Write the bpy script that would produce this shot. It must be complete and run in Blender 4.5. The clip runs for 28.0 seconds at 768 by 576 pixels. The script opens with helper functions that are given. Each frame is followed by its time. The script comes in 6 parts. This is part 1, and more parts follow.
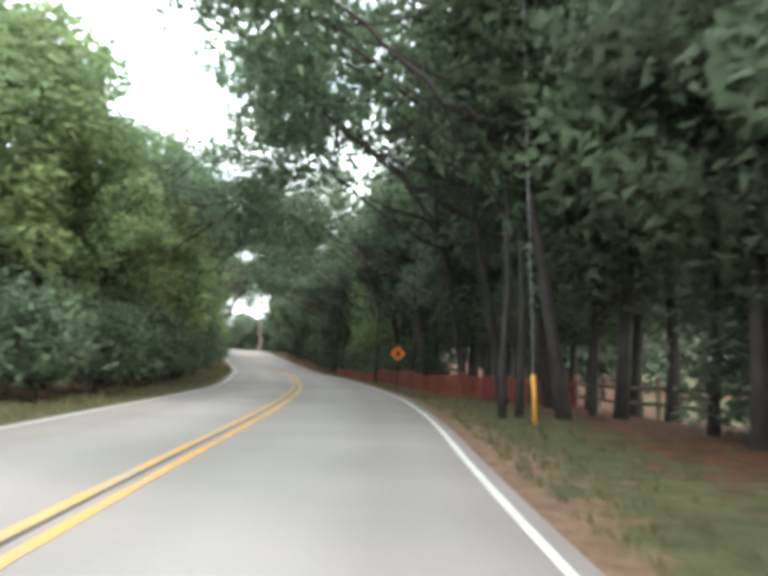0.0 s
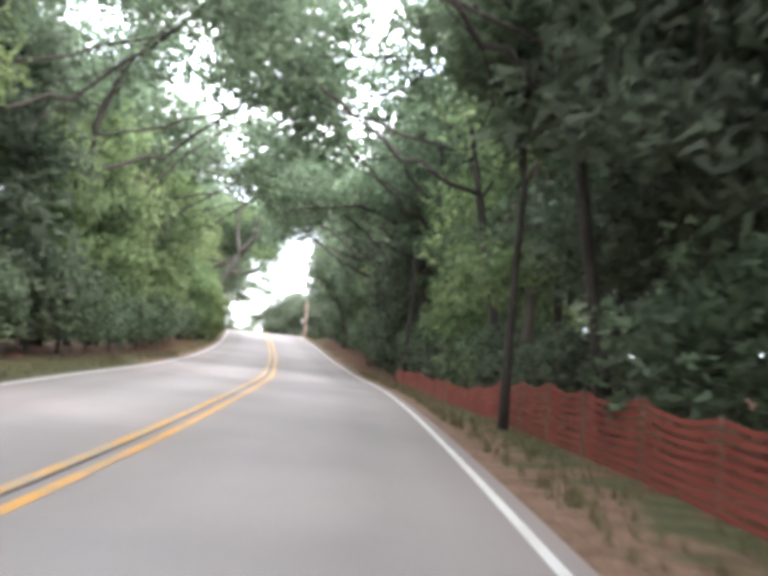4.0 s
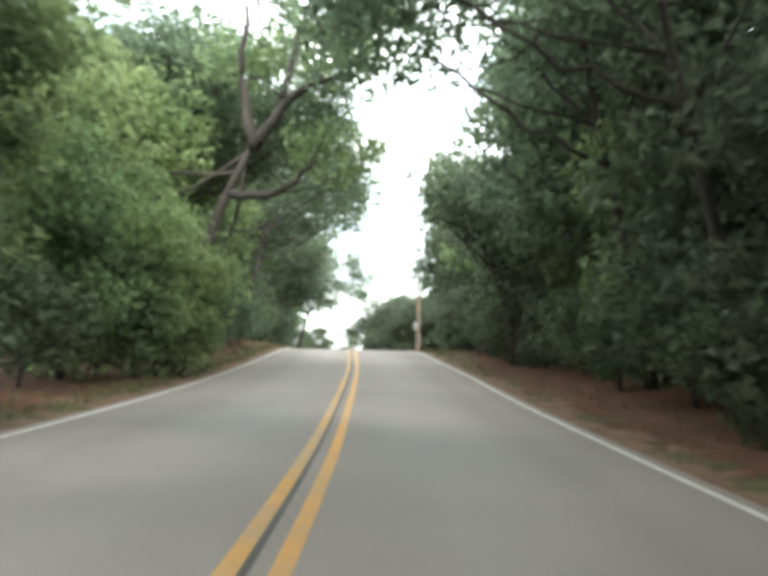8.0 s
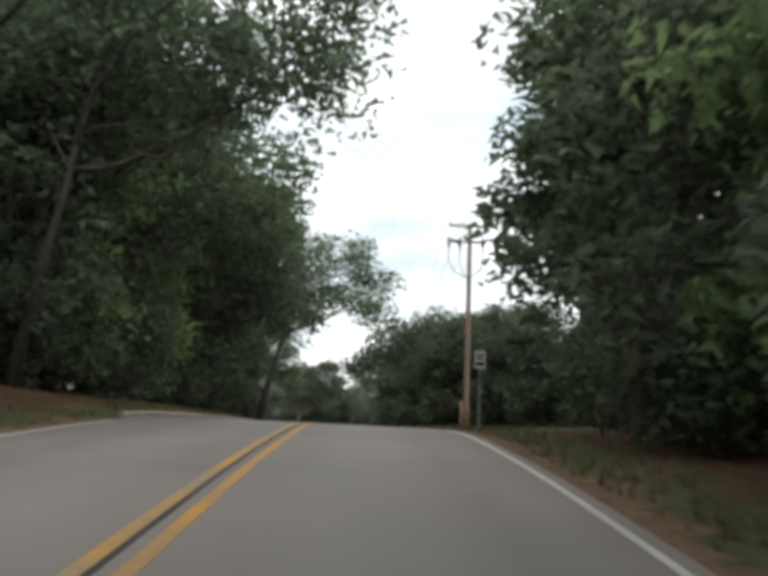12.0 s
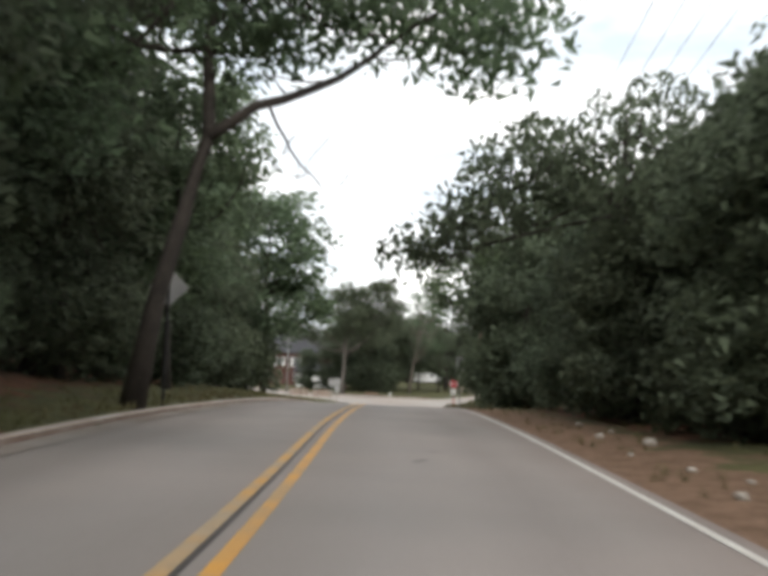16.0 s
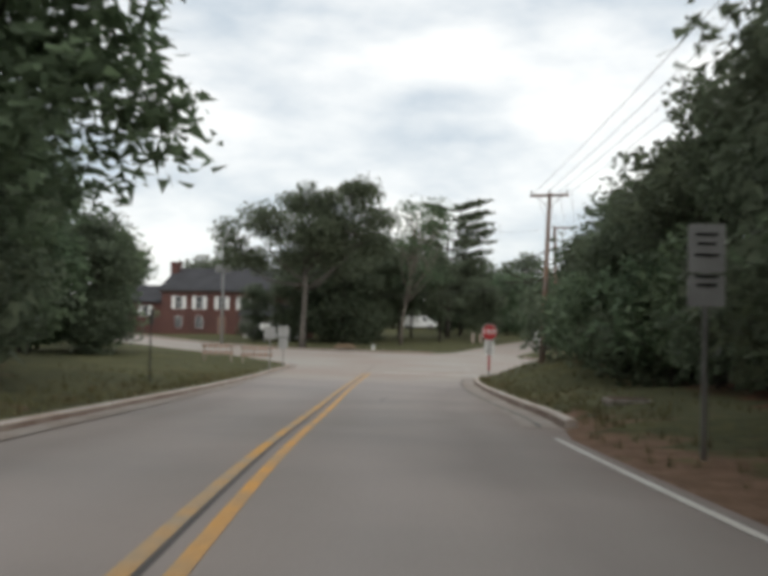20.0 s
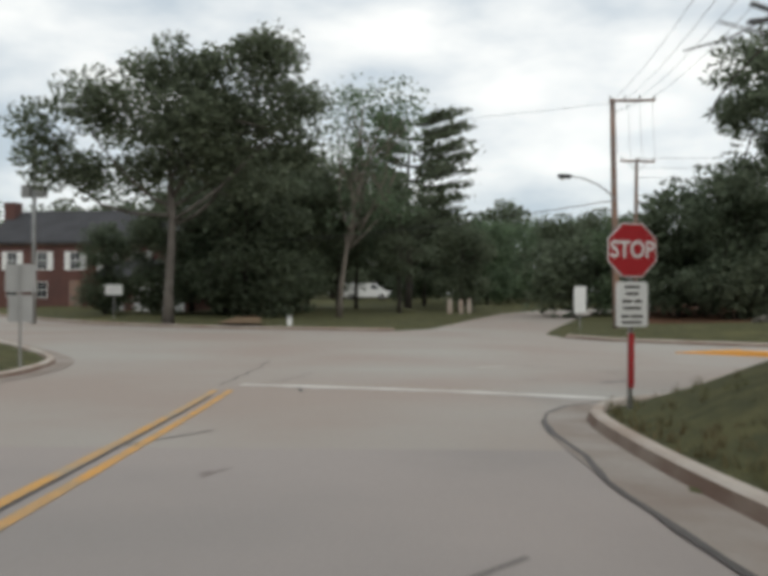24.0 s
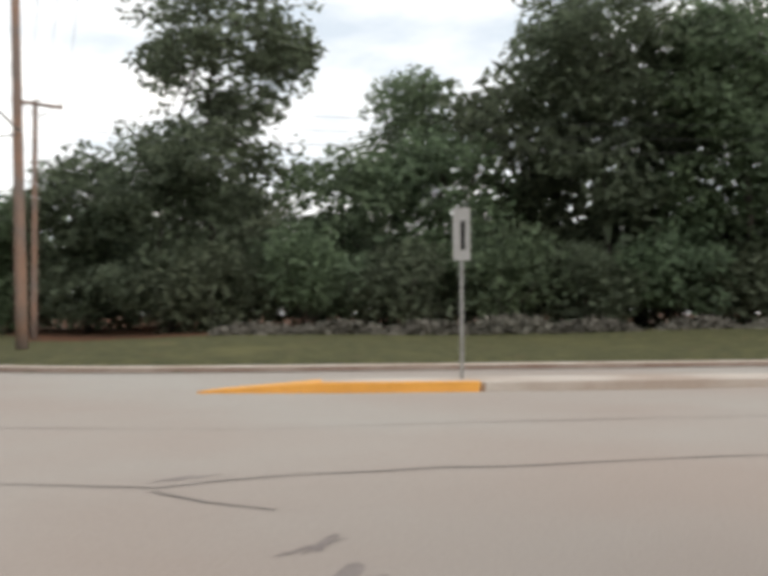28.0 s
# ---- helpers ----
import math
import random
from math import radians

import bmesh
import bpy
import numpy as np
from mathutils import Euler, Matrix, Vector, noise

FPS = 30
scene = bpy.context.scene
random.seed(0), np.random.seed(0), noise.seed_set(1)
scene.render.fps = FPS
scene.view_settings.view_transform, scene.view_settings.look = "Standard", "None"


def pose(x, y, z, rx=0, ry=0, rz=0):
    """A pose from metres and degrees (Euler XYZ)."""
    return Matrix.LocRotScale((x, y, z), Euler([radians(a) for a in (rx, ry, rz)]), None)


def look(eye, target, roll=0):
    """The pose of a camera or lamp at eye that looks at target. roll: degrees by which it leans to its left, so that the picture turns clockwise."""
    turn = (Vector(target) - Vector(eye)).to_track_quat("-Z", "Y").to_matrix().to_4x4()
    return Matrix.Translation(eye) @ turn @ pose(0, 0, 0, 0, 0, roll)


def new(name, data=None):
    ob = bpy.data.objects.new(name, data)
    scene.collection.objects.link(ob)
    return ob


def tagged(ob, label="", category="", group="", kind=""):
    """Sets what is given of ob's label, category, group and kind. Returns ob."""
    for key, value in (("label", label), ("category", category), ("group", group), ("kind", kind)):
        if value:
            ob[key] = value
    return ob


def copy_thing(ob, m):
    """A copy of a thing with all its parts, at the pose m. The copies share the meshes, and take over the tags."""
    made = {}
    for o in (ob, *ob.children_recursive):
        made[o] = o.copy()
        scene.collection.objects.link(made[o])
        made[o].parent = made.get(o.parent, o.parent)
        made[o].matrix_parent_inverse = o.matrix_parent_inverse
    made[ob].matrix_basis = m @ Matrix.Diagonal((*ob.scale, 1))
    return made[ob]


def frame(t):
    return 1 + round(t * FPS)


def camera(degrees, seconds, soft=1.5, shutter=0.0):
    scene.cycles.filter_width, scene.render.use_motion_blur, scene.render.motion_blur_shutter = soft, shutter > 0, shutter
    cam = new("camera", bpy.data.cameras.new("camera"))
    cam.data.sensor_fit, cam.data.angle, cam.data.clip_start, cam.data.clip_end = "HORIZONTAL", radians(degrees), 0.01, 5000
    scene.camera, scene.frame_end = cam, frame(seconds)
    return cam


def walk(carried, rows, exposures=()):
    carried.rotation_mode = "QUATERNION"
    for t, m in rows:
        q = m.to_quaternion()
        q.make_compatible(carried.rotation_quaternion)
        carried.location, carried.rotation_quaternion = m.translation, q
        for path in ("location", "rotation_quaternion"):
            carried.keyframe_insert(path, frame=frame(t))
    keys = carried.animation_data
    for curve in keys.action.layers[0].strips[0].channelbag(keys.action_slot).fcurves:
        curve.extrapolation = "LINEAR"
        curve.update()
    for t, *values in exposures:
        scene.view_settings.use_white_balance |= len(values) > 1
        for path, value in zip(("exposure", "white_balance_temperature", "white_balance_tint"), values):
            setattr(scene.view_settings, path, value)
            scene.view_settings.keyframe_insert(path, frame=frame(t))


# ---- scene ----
# ---- camera ----
# t, x, y, z, yaw, pitch, roll
PATH = [
    (0.0, -1.318, -45.446, -1.662, -4.464, 6.524, -2.353), (0.5, -1.004, -40.364, -1.492, -4.902, 6.735, -2.551), (1.0, -0.643, -35.324, -1.284, -5.114, 6.822, -3.677),
    (1.5, -0.291, -30.172, -1.055, -4.693, 6.882, -4.589), (2.0, -0.061, -24.935, -0.851, -4.167, 6.623, -5.675), (2.5, 0.156, -19.734, -0.675, -3.316, 6.376, -4.846),
    (4.5, 0.478, -0.062, -0.017, 1.109, 5.911, -5.187), (5.0, 0.14, 5.022, 0.206, 2.78, 6.524, -4.839), (5.5, -0.338, 10.093, 0.459, 4.286, 5.383, -4.573),
    (6.0, -0.911, 15.095, 0.678, 5.979, 5.264, -3.827), (6.5, -1.532, 20.014, 0.869, 6.707, 5.475, -0.767), (7.0, -2.146, 25.11, 1.06, 5.782, 5.815, -0.134),
    (7.5, -2.771, 30.353, 1.281, 5.613, 6.035, -1.919), (8.0, -3.389, 35.54, 1.53, 6.213, 6.567, -0.855), (8.5, -3.949, 40.734, 1.812, 5.777, 7.072, 0.008),
    (9.0, -4.486, 46.01, 2.115, 4.838, 9.19, -1.432), (9.5, -5.058, 50.993, 2.454, 5.337, 9.261, -1.867), (10.0, -5.497, 55.876, 2.796, 5.851, 9.5, -2.279),
    (10.5, -6.131, 60.473, 3.151, 6.379, 9.559, -1.825), (11.0, -6.553, 64.885, 3.539, 6.876, 9.544, -1.398), (11.5, -6.88, 69.298, 3.945, 7.095, 9.022, -1.793),
    (13.5, -10.077, 88.855, 5.463, 8.82, 7.01, -2.799), (14.0, -11.026, 94.327, 5.708, 9.184, 5.343, -2.73), (14.5, -11.881, 99.61, 5.768, 9.46, 4.686, -1.981),
    (15.0, -12.688, 104.661, 5.837, 9.906, 4.606, -2.04), (15.5, -13.678, 110.069, 5.92, 10.556, 4.694, -2.299), (16.0, -14.66, 115.368, 5.942, 11.09, 4.562, -2.018),
    (16.5, -15.7, 120.25, 5.945, 10.854, 4.539, -1.703), (17.0, -16.716, 125.121, 5.927, 10.51, 4.583, -1.713), (17.5, -17.644, 130.124, 6.009, 10.045, 4.219, -1.911),
    (18.0, -18.534, 135.014, 6.047, 9.974, 3.427, -2.661), (18.5, -19.361, 139.727, 5.972, 10.453, 2.572, -2.412), (19.0, -20.276, 144.334, 5.888, 10.581, 2.138, -2.499),
    (19.5, -21.109, 148.857, 5.714, 10.384, 1.846, -1.717), (20.0, -21.905, 153.235, 5.542, 10.0, 1.356, -1.034), (20.5, -22.635, 157.609, 5.391, 9.372, 1.332, -1.461),
    (21.0, -23.34, 162.046, 5.221, 9.177, 0.852, -1.984), (21.5, -24.036, 166.52, 5.022, 9.192, 0.738, -2.307), (23.5, -26.359, 182.831, 4.256, 7.664, 0.282, 0.091),
    (24.0, -26.755, 186.429, 4.087, 6.804, 0.127, -0.356), (24.5, -27.099, 189.765, 3.907, 6.197, -0.03, 0.873), (25.0, -27.591, 192.667, 3.704, 4.036, -0.282, 2.605),
    (25.5, -27.698, 195.263, 3.612, 0.926, -0.791, 3.987), (26.0, -27.585, 197.405, 3.565, -4.075, -1.465, 4.66), (26.5, -27.35, 199.079, 3.492, -9.679, -0.93, 3.854),
    (27.0, -27.076, 200.551, 3.436, -16.92, -0.335, 2.989), (27.5, -26.757, 201.688, 3.415, -24.229, 0.747, 1.077), (28.0, -26.242, 202.681, 3.409, -29.788, 1.505, 0.163),
]
cam = camera(42.8, 28.0, soft=5.0, shutter=0.5)
walk(cam, [(t, pose(x, y, z, 90 + p, r, w)) for t, x, y, z, w, p, r in PATH],
     exposures=[(0, 2.2, 6150, 5), (2, 3.05, 6100, 11), (5, 2.85, 6150, 19), (6, 2.38, 6230, 11), (7, 2.35, 6300, 7), (8, 2.15, 6350, 4), (9, 1.8, 6400, 3), (10, 1.6, 6450, 5), (11, 0.85, 6400, 8), (14, 0.22, 6500, 9), (15, 0.42, 6500, 10), (16, 0.6, 6550, 11), (17, 0.46, 6550, 11), (18, 0.5, 6550, 11), (19, 0.28, 6550, 11), (20, 0.02, 6500, 10), (25, -0.10, 6450, 9), (27, -0.10, 6400, 10), (28, 0.38, 6700, 12)])

# ---- sky and light ----
world = bpy.data.worlds.new("sky")
scene.world = world
world.use_nodes = True
wt = world.node_tree
for n in list(wt.nodes):
    wt.nodes.remove(n)


def wnode(kind, **kw):
    n = wt.nodes.new(kind)
    for k, v in kw.items():
        n.inputs[k].default_value = v
    return n


sky = wnode("ShaderNodeTexSky")
sky.sky_type, sky.sun_disc = "NISHITA", False
sky.sun_elevation, sky.sun_rotation = radians(48), radians(200)
coord = wnode("ShaderNodeTexCoord")
stretch = wnode("ShaderNodeMapping")
stretch.inputs["Scale"].default_value = (1.0, 1.0, 2.6)
clouds = wnode("ShaderNodeTexNoise", Scale=4.2, Detail=8.0, Roughness=0.52)
ramp = wnode("ShaderNodeValToRGB")
ramp.color_ramp.elements[0].position, ramp.color_ramp.elements[0].color = 0.34, (0.62, 0.705, 0.775, 1)
ramp.color_ramp.elements[1].position, ramp.color_ramp.elements[1].color = 0.64, (1.25, 1.24, 1.19, 1)
dim = wnode("ShaderNodeMix")
dim.data_type, dim.blend_type = "RGBA", "MULTIPLY"
dim.inputs[0].default_value = 1.0
dim.inputs[7].default_value = (0.10, 0.10, 0.10, 1)
blend = wnode("ShaderNodeMix")
blend.data_type = "RGBA"
blend.inputs[0].default_value = 0.9
back = wnode("ShaderNodeBackground", Strength=1.0)
out = wnode("ShaderNodeOutputWorld")
wt.links.new(coord.outputs["Generated"], stretch.inputs["Vector"])
wt.links.new(stretch.outputs[0], clouds.inputs["Vector"])
wt.links.new(clouds.outputs["Fac"], ramp.inputs[0])
wt.links.new(sky.outputs[0], dim.inputs[6])
wt.links.new(dim.outputs[2], blend.inputs[6])
wt.links.new(ramp.outputs[0], blend.inputs[7])
wt.links.new(blend.outputs[2], back.inputs["Color"])
wt.links.new(back.outputs[0], out.inputs["Surface"])

sun = new("sun", bpy.data.lights.new("sun", "SUN"))
sun.data.energy, sun.data.angle, sun.data.color = 0.9, radians(14), (1.0, 0.96, 0.9)
sun.matrix_world = look((20, -30, 40), (0, 20, 0))


# ---- materials ----
def mat(name, base, rough=0.8, metal=0.0, vary=0.25, scale=6.0, fine=60.0, bump=0.0, second=None, island=0.0, gloss=0.3, thin=0.0):
    """A surface with two scales of variation, an optional second colour in patches and fine relief."""
    m = bpy.data.materials.new(name)
    m.use_nodes = True
    t = m.node_tree
    p = t.nodes["Principled BSDF"]
    p.inputs["Roughness"].default_value, p.inputs["Metallic"].default_value = rough, metal
    p.inputs["Specular IOR Level"].default_value = gloss
    geo = t.nodes.new("ShaderNodeNewGeometry")
    info = t.nodes.new("ShaderNodeObjectInfo")

    def noise_of(s, detail=4.0):
        n = t.nodes.new("ShaderNodeTexNoise")
        n.inputs["Scale"].default_value, n.inputs["Detail"].default_value = s, detail
        t.links.new(geo.outputs["Position"], n.inputs["Vector"])
        return n
    big, small = noise_of(1.0 / scale), noise_of(fine)
    mix = t.nodes.new("ShaderNodeMix")
    mix.data_type = "RGBA"
    mix.inputs[6].default_value = (*base, 1)
    mix.inputs[7].default_value = (*(second or [c * (1 - vary) for c in base]), 1)
    sharp = t.nodes.new("ShaderNodeMapRange")
    sharp.inputs[1].default_value, sharp.inputs[2].default_value = 0.35, 0.65
    t.links.new(big.outputs["Fac"], sharp.inputs[0])
    t.links.new(sharp.outputs[0], mix.inputs[0])
    val = t.nodes.new("ShaderNodeMapRange")
    val.inputs[3].default_value, val.inputs[4].default_value = 1 - vary, 1 + vary
    t.links.new(small.outputs["Fac"], val.inputs[0])
    hsv = t.nodes.new("ShaderNodeHueSaturation")
    t.links.new(mix.outputs[2], hsv.inputs["Color"])
    t.links.new(val.outputs[0], hsv.inputs["Value"])
    col = hsv.outputs[0]
    if island:
        h2 = t.nodes.new("ShaderNodeHueSaturation")
        r = t.nodes.new("ShaderNodeMapRange")
        r.inputs[3].default_value, r.inputs[4].default_value = 1 - island, 1 + island
        t.links.new(geo.outputs["Random Per Island"], r.inputs[0])
        t.links.new(r.outputs[0], h2.inputs["Value"])
        r2 = t.nodes.new("ShaderNodeMapRange")
        r2.inputs[3].default_value, r2.inputs[4].default_value = 0.482, 0.512
        t.links.new(info.outputs["Random"], r2.inputs[0])
        t.links.new(r2.outputs[0], h2.inputs["Hue"])
        t.links.new(col, h2.inputs["Color"])
        col = h2.outputs[0]
    t.links.new(col, p.inputs["Base Color"])
    if bump:
        b = t.nodes.new("ShaderNodeBump")
        b.inputs["Strength"].default_value, b.inputs["Distance"].default_value = bump, 0.02
        t.links.new(small.outputs["Fac"], b.inputs["Height"])
        t.links.new(b.outputs[0], p.inputs["Normal"])
    if thin:
        tr = t.nodes.new("ShaderNodeBsdfTranslucent")
        ms = t.nodes.new("ShaderNodeMixShader")
        ms.inputs[0].default_value = thin
        t.links.new(col, tr.inputs["Color"])
        t.links.new(p.outputs[0], ms.inputs[1])
        t.links.new(tr.outputs[0], ms.inputs[2])
        t.links.new(ms.outputs[0], t.nodes["Material Output"].inputs["Surface"])
    return m


M = dict(
    road=mat("worn concrete road", (0.318, 0.282, 0.264), 0.85, vary=0.16, scale=5.0, fine=45, bump=0.25, second=(0.255, 0.234, 0.222)),
    street=mat("pale street concrete", (0.345, 0.322, 0.292), 0.85, vary=0.2, scale=6.0, fine=45, bump=0.25, second=(0.315, 0.262, 0.228)),
    kerb=mat("kerb concrete", (0.50, 0.45, 0.40), 0.85, vary=0.2, scale=1.5, fine=40, bump=0.3, second=(0.36, 0.29, 0.24)),
    gutter=mat("stained gutter concrete", (0.315, 0.282, 0.252), 0.85, vary=0.2, scale=1.2, fine=30, bump=0.3, second=(0.235, 0.190, 0.160)),
    yellow=mat("yellow road paint", (0.60, 0.30, 0.060), 0.65, vary=0.3, scale=0.8, fine=22, second=(0.41, 0.265, 0.125)),
    kerb_face=mat("dark brown kerb face", (0.16, 0.105, 0.080), 0.9, vary=0.3, scale=1.0, fine=25, bump=0.3, second=(0.24, 0.19, 0.155)),
    faded_yellow=mat("faded yellow road paint", (0.56, 0.30, 0.075), 0.7, vary=0.3, scale=0.9, fine=18, second=(0.36, 0.28, 0.19)),
    orange_yellow=mat("kerb paint", (0.80, 0.38, 0.075), 0.6, vary=0.15, scale=0.8, fine=30),
    white=mat("white road paint", (0.62, 0.60, 0.56), 0.6, vary=0.25, scale=0.7, fine=30, second=(0.55, 0.51, 0.47)),
    stain=mat("old oil stain", (0.205, 0.172, 0.160), 0.8, vary=0.3, scale=0.6, fine=20, second=(0.23, 0.20, 0.185)),
    stone=mat("pale field stone", (0.42, 0.38, 0.33), 0.9, vary=0.3, scale=0.3, fine=20, bump=0.5),
    tar=mat("tar seal", (0.07, 0.06, 0.055), 0.6, vary=0.3, scale=1.0, fine=30),
    grass=mat("verge grass", (0.108, 0.098, 0.042), 0.95, vary=0.35, scale=4.0, fine=18, bump=0.6, second=(0.076, 0.074, 0.033)),
    dirt=mat("bare red-brown earth", (0.22, 0.135, 0.085), 0.95, vary=0.3, scale=2.0, fine=20, bump=0.6, second=(0.15, 0.11, 0.06)),
    litter=mat("red-brown leaf litter", (0.135, 0.060, 0.036), 0.95, vary=0.4, scale=1.5, fine=12, bump=0.6, second=(0.070, 0.050, 0.030)),
    leaf=mat("green leaves", (0.160, 0.212, 0.136), 0.6, vary=0.3, scale=3.0, fine=2.5, second=(0.125, 0.170, 0.095), island=0.45, thin=0.5, gloss=0.15),
    # leaf_light: yellow-green, its colour raised to stand for sky light on the leaves
    leaf_light=mat("sunlit yellow-green leaves", (0.262, 0.335, 0.152), 0.6, vary=0.35, scale=3.0, fine=2.5, second=(0.180, 0.248, 0.126), island=0.4, thin=0.6, gloss=0.15),
    leaf_dark=mat("dark blue-green leaves", (0.138, 0.168, 0.114), 0.6, vary=0.3, scale=3.0, fine=2.5, second=(0.110, 0.134, 0.084), island=0.45, thin=0.5, gloss=0.15),
    grass_blade=mat("dry green grass blades", (0.135, 0.140, 0.062), 0.8, vary=0.3, scale=2.0, fine=3.0, second=(0.165, 0.135, 0.070), island=0.4, thin=0.3),
    bark=mat("grey-brown bark", (0.070, 0.060, 0.051), 0.95, vary=0.35, scale=0.5, fine=14, bump=0.8, second=(0.046, 0.040, 0.035)),
    bark_pale=mat("pale bark", (0.22, 0.19, 0.16), 0.95, vary=0.3, scale=0.5, fine=14, bump=0.8, second=(0.15, 0.13, 0.11)),
    bark_grey=mat("grey oak bark", (0.135, 0.12, 0.105), 0.95, vary=0.3, scale=0.5, fine=14, bump=0.8, second=(0.09, 0.08, 0.07)),
    pole=mat("weathered pole wood", (0.26, 0.16, 0.115), 0.9, vary=0.3, scale=0.8, fine=20, bump=0.4, second=(0.19, 0.15, 0.13)),
    grey_metal=mat("galvanised steel", (0.36, 0.36, 0.35), 0.45, metal=0.7, vary=0.15, scale=0.5, fine=25),
    dark_metal=mat("dark steel", (0.05, 0.05, 0.05), 0.5, metal=0.5, vary=0.2, scale=0.5, fine=25),
    sign_red=mat("red sign sheet", (0.42, 0.030, 0.035), 0.45, vary=0.1, scale=0.4, fine=20),
    sign_white=mat("white sign sheet", (0.72, 0.72, 0.70), 0.45, vary=0.06, scale=0.4, fine=20),
    sign_grey=mat("bare aluminium sign back", (0.36, 0.36, 0.35), 0.55, metal=0.0, vary=0.12, scale=0.4, fine=20),
    sign_orange=mat("orange sign sheet", (0.80, 0.20, 0.04), 0.5, vary=0.1, scale=0.4, fine=20),
    faded_orange=mat("faded orange stripes", (0.42, 0.27, 0.21), 0.6, vary=0.15, scale=0.4, fine=20),
    faded_board=mat("faded barricade boards", (0.42, 0.36, 0.31), 0.7, vary=0.15, scale=0.4, fine=20),
    black=mat("black lettering", (0.02, 0.02, 0.02), 0.6, vary=0.1),
    fence_net=mat("orange-red plastic netting", (0.27, 0.060, 0.040), 0.8, vary=0.2, scale=2.0, fine=15),
    rail_wood=mat("grey weathered rails", (0.20, 0.15, 0.11), 0.9, vary=0.3, scale=0.7, fine=20, bump=0.3),
    brick=mat("red brick", (0.125, 0.060, 0.050), 0.9, vary=0.25, scale=1.5, fine=8, bump=0.4, second=(0.098, 0.052, 0.045)),
    roof=mat("dark roof shingles", (0.055, 0.055, 0.060), 0.9, vary=0.25, scale=1.5, fine=10, bump=0.4),
    paint_white=mat("white paint", (0.78, 0.78, 0.76), 0.55, vary=0.05, scale=1.0, fine=15),
    glass=mat("dark window glass", (0.02, 0.025, 0.03), 0.08, vary=0.1, gloss=0.6),
    car_white=mat("white car paint", (0.75, 0.75, 0.74), 0.3, vary=0.04, gloss=0.5),
    tyre=mat("tyre rubber", (0.015, 0.015, 0.015), 0.8, vary=0.2),
    lamp_glass=mat("lamp glass", (0.6, 0.6, 0.56), 0.2, vary=0.05, gloss=0.5),
    brush=mat("dry grey brushwood", (0.18, 0.17, 0.14), 0.95, vary=0.35, scale=1.0, fine=10, island=0.3),
)


def ground_material():
    """Grass, bare earth and leaf litter, blended by the zones laid on the land and broken up by noise."""
    m = bpy.data.materials.new("grass, earth and leaf litter")
    m.use_nodes = True
    t = m.node_tree
    p = t.nodes["Principled BSDF"]
    p.inputs["Roughness"].default_value, p.inputs["Specular IOR Level"].default_value = 0.95, 0.15
    geo = t.nodes.new("ShaderNodeNewGeometry")

    def noise_of(s, detail=5.0):
        n = t.nodes.new("ShaderNodeTexNoise")
        n.inputs["Scale"].default_value, n.inputs["Detail"].default_value = s, detail
        t.links.new(geo.outputs["Position"], n.inputs["Vector"])
        return n.outputs["Fac"]

    def mixed(a, b, fac):
        n = t.nodes.new("ShaderNodeMix")
        n.data_type = "RGBA"
        for k, v in ((6, a), (7, b)):
            if isinstance(v, tuple):
                n.inputs[k].default_value = (*v, 1)
            else:
                t.links.new(v, n.inputs[k])
        t.links.new(fac, n.inputs[0])
        return n.outputs[2]

    def ranged(v, a, b, c=0.0, d=1.0):
        n = t.nodes.new("ShaderNodeMapRange")
        for k, w in zip((1, 2, 3, 4), (a, b, c, d)):
            n.inputs[k].default_value = w
        t.links.new(v, n.inputs[0])
        return n.outputs[0]

    def zone(name):
        n = t.nodes.new("ShaderNodeAttribute")
        n.attribute_name = name
        add = t.nodes.new("ShaderNodeMath")
        add.operation = "ADD"
        t.links.new(n.outputs["Fac"], add.inputs[0])
        t.links.new(ranged(noise_of(1.3), 0.3, 0.7, -0.45, 0.45), add.inputs[1])
        return ranged(add.outputs[0], 0.35, 0.65)
    fine, mid, big = noise_of(22.0), noise_of(3.0), noise_of(0.35)
    grass = mixed((0.096, 0.093, 0.042), (0.058, 0.060, 0.029), ranged(mid, 0.35, 0.65))
    grass = mixed(grass, (0.130, 0.120, 0.052), ranged(big, 0.55, 0.75))
    earth = mixed((0.205, 0.128, 0.086), (0.140, 0.088, 0.056), ranged(mid, 0.35, 0.65))
    litter = mixed((0.140, 0.058, 0.034), (0.066, 0.046, 0.028), ranged(mid, 0.4, 0.6))
    col = mixed(mixed(grass, litter, zone("litter")), earth, zone("earth"))
    hsv = t.nodes.new("ShaderNodeHueSaturation")
    t.links.new(col, hsv.inputs["Color"])
    t.links.new(ranged(fine, 0.25, 0.75, 0.65, 1.35), hsv.inputs["Value"])
    t.links.new(hsv.outputs[0], p.inputs["Base Color"])
    b = t.nodes.new("ShaderNodeBump")
    b.inputs["Strength"].default_value, b.inputs["Distance"].default_value = 0.7, 0.04
    t.links.new(fine, b.inputs["Height"])
    t.links.new(b.outputs[0], p.inputs["Normal"])
    return m


M["ground"] = ground_material()


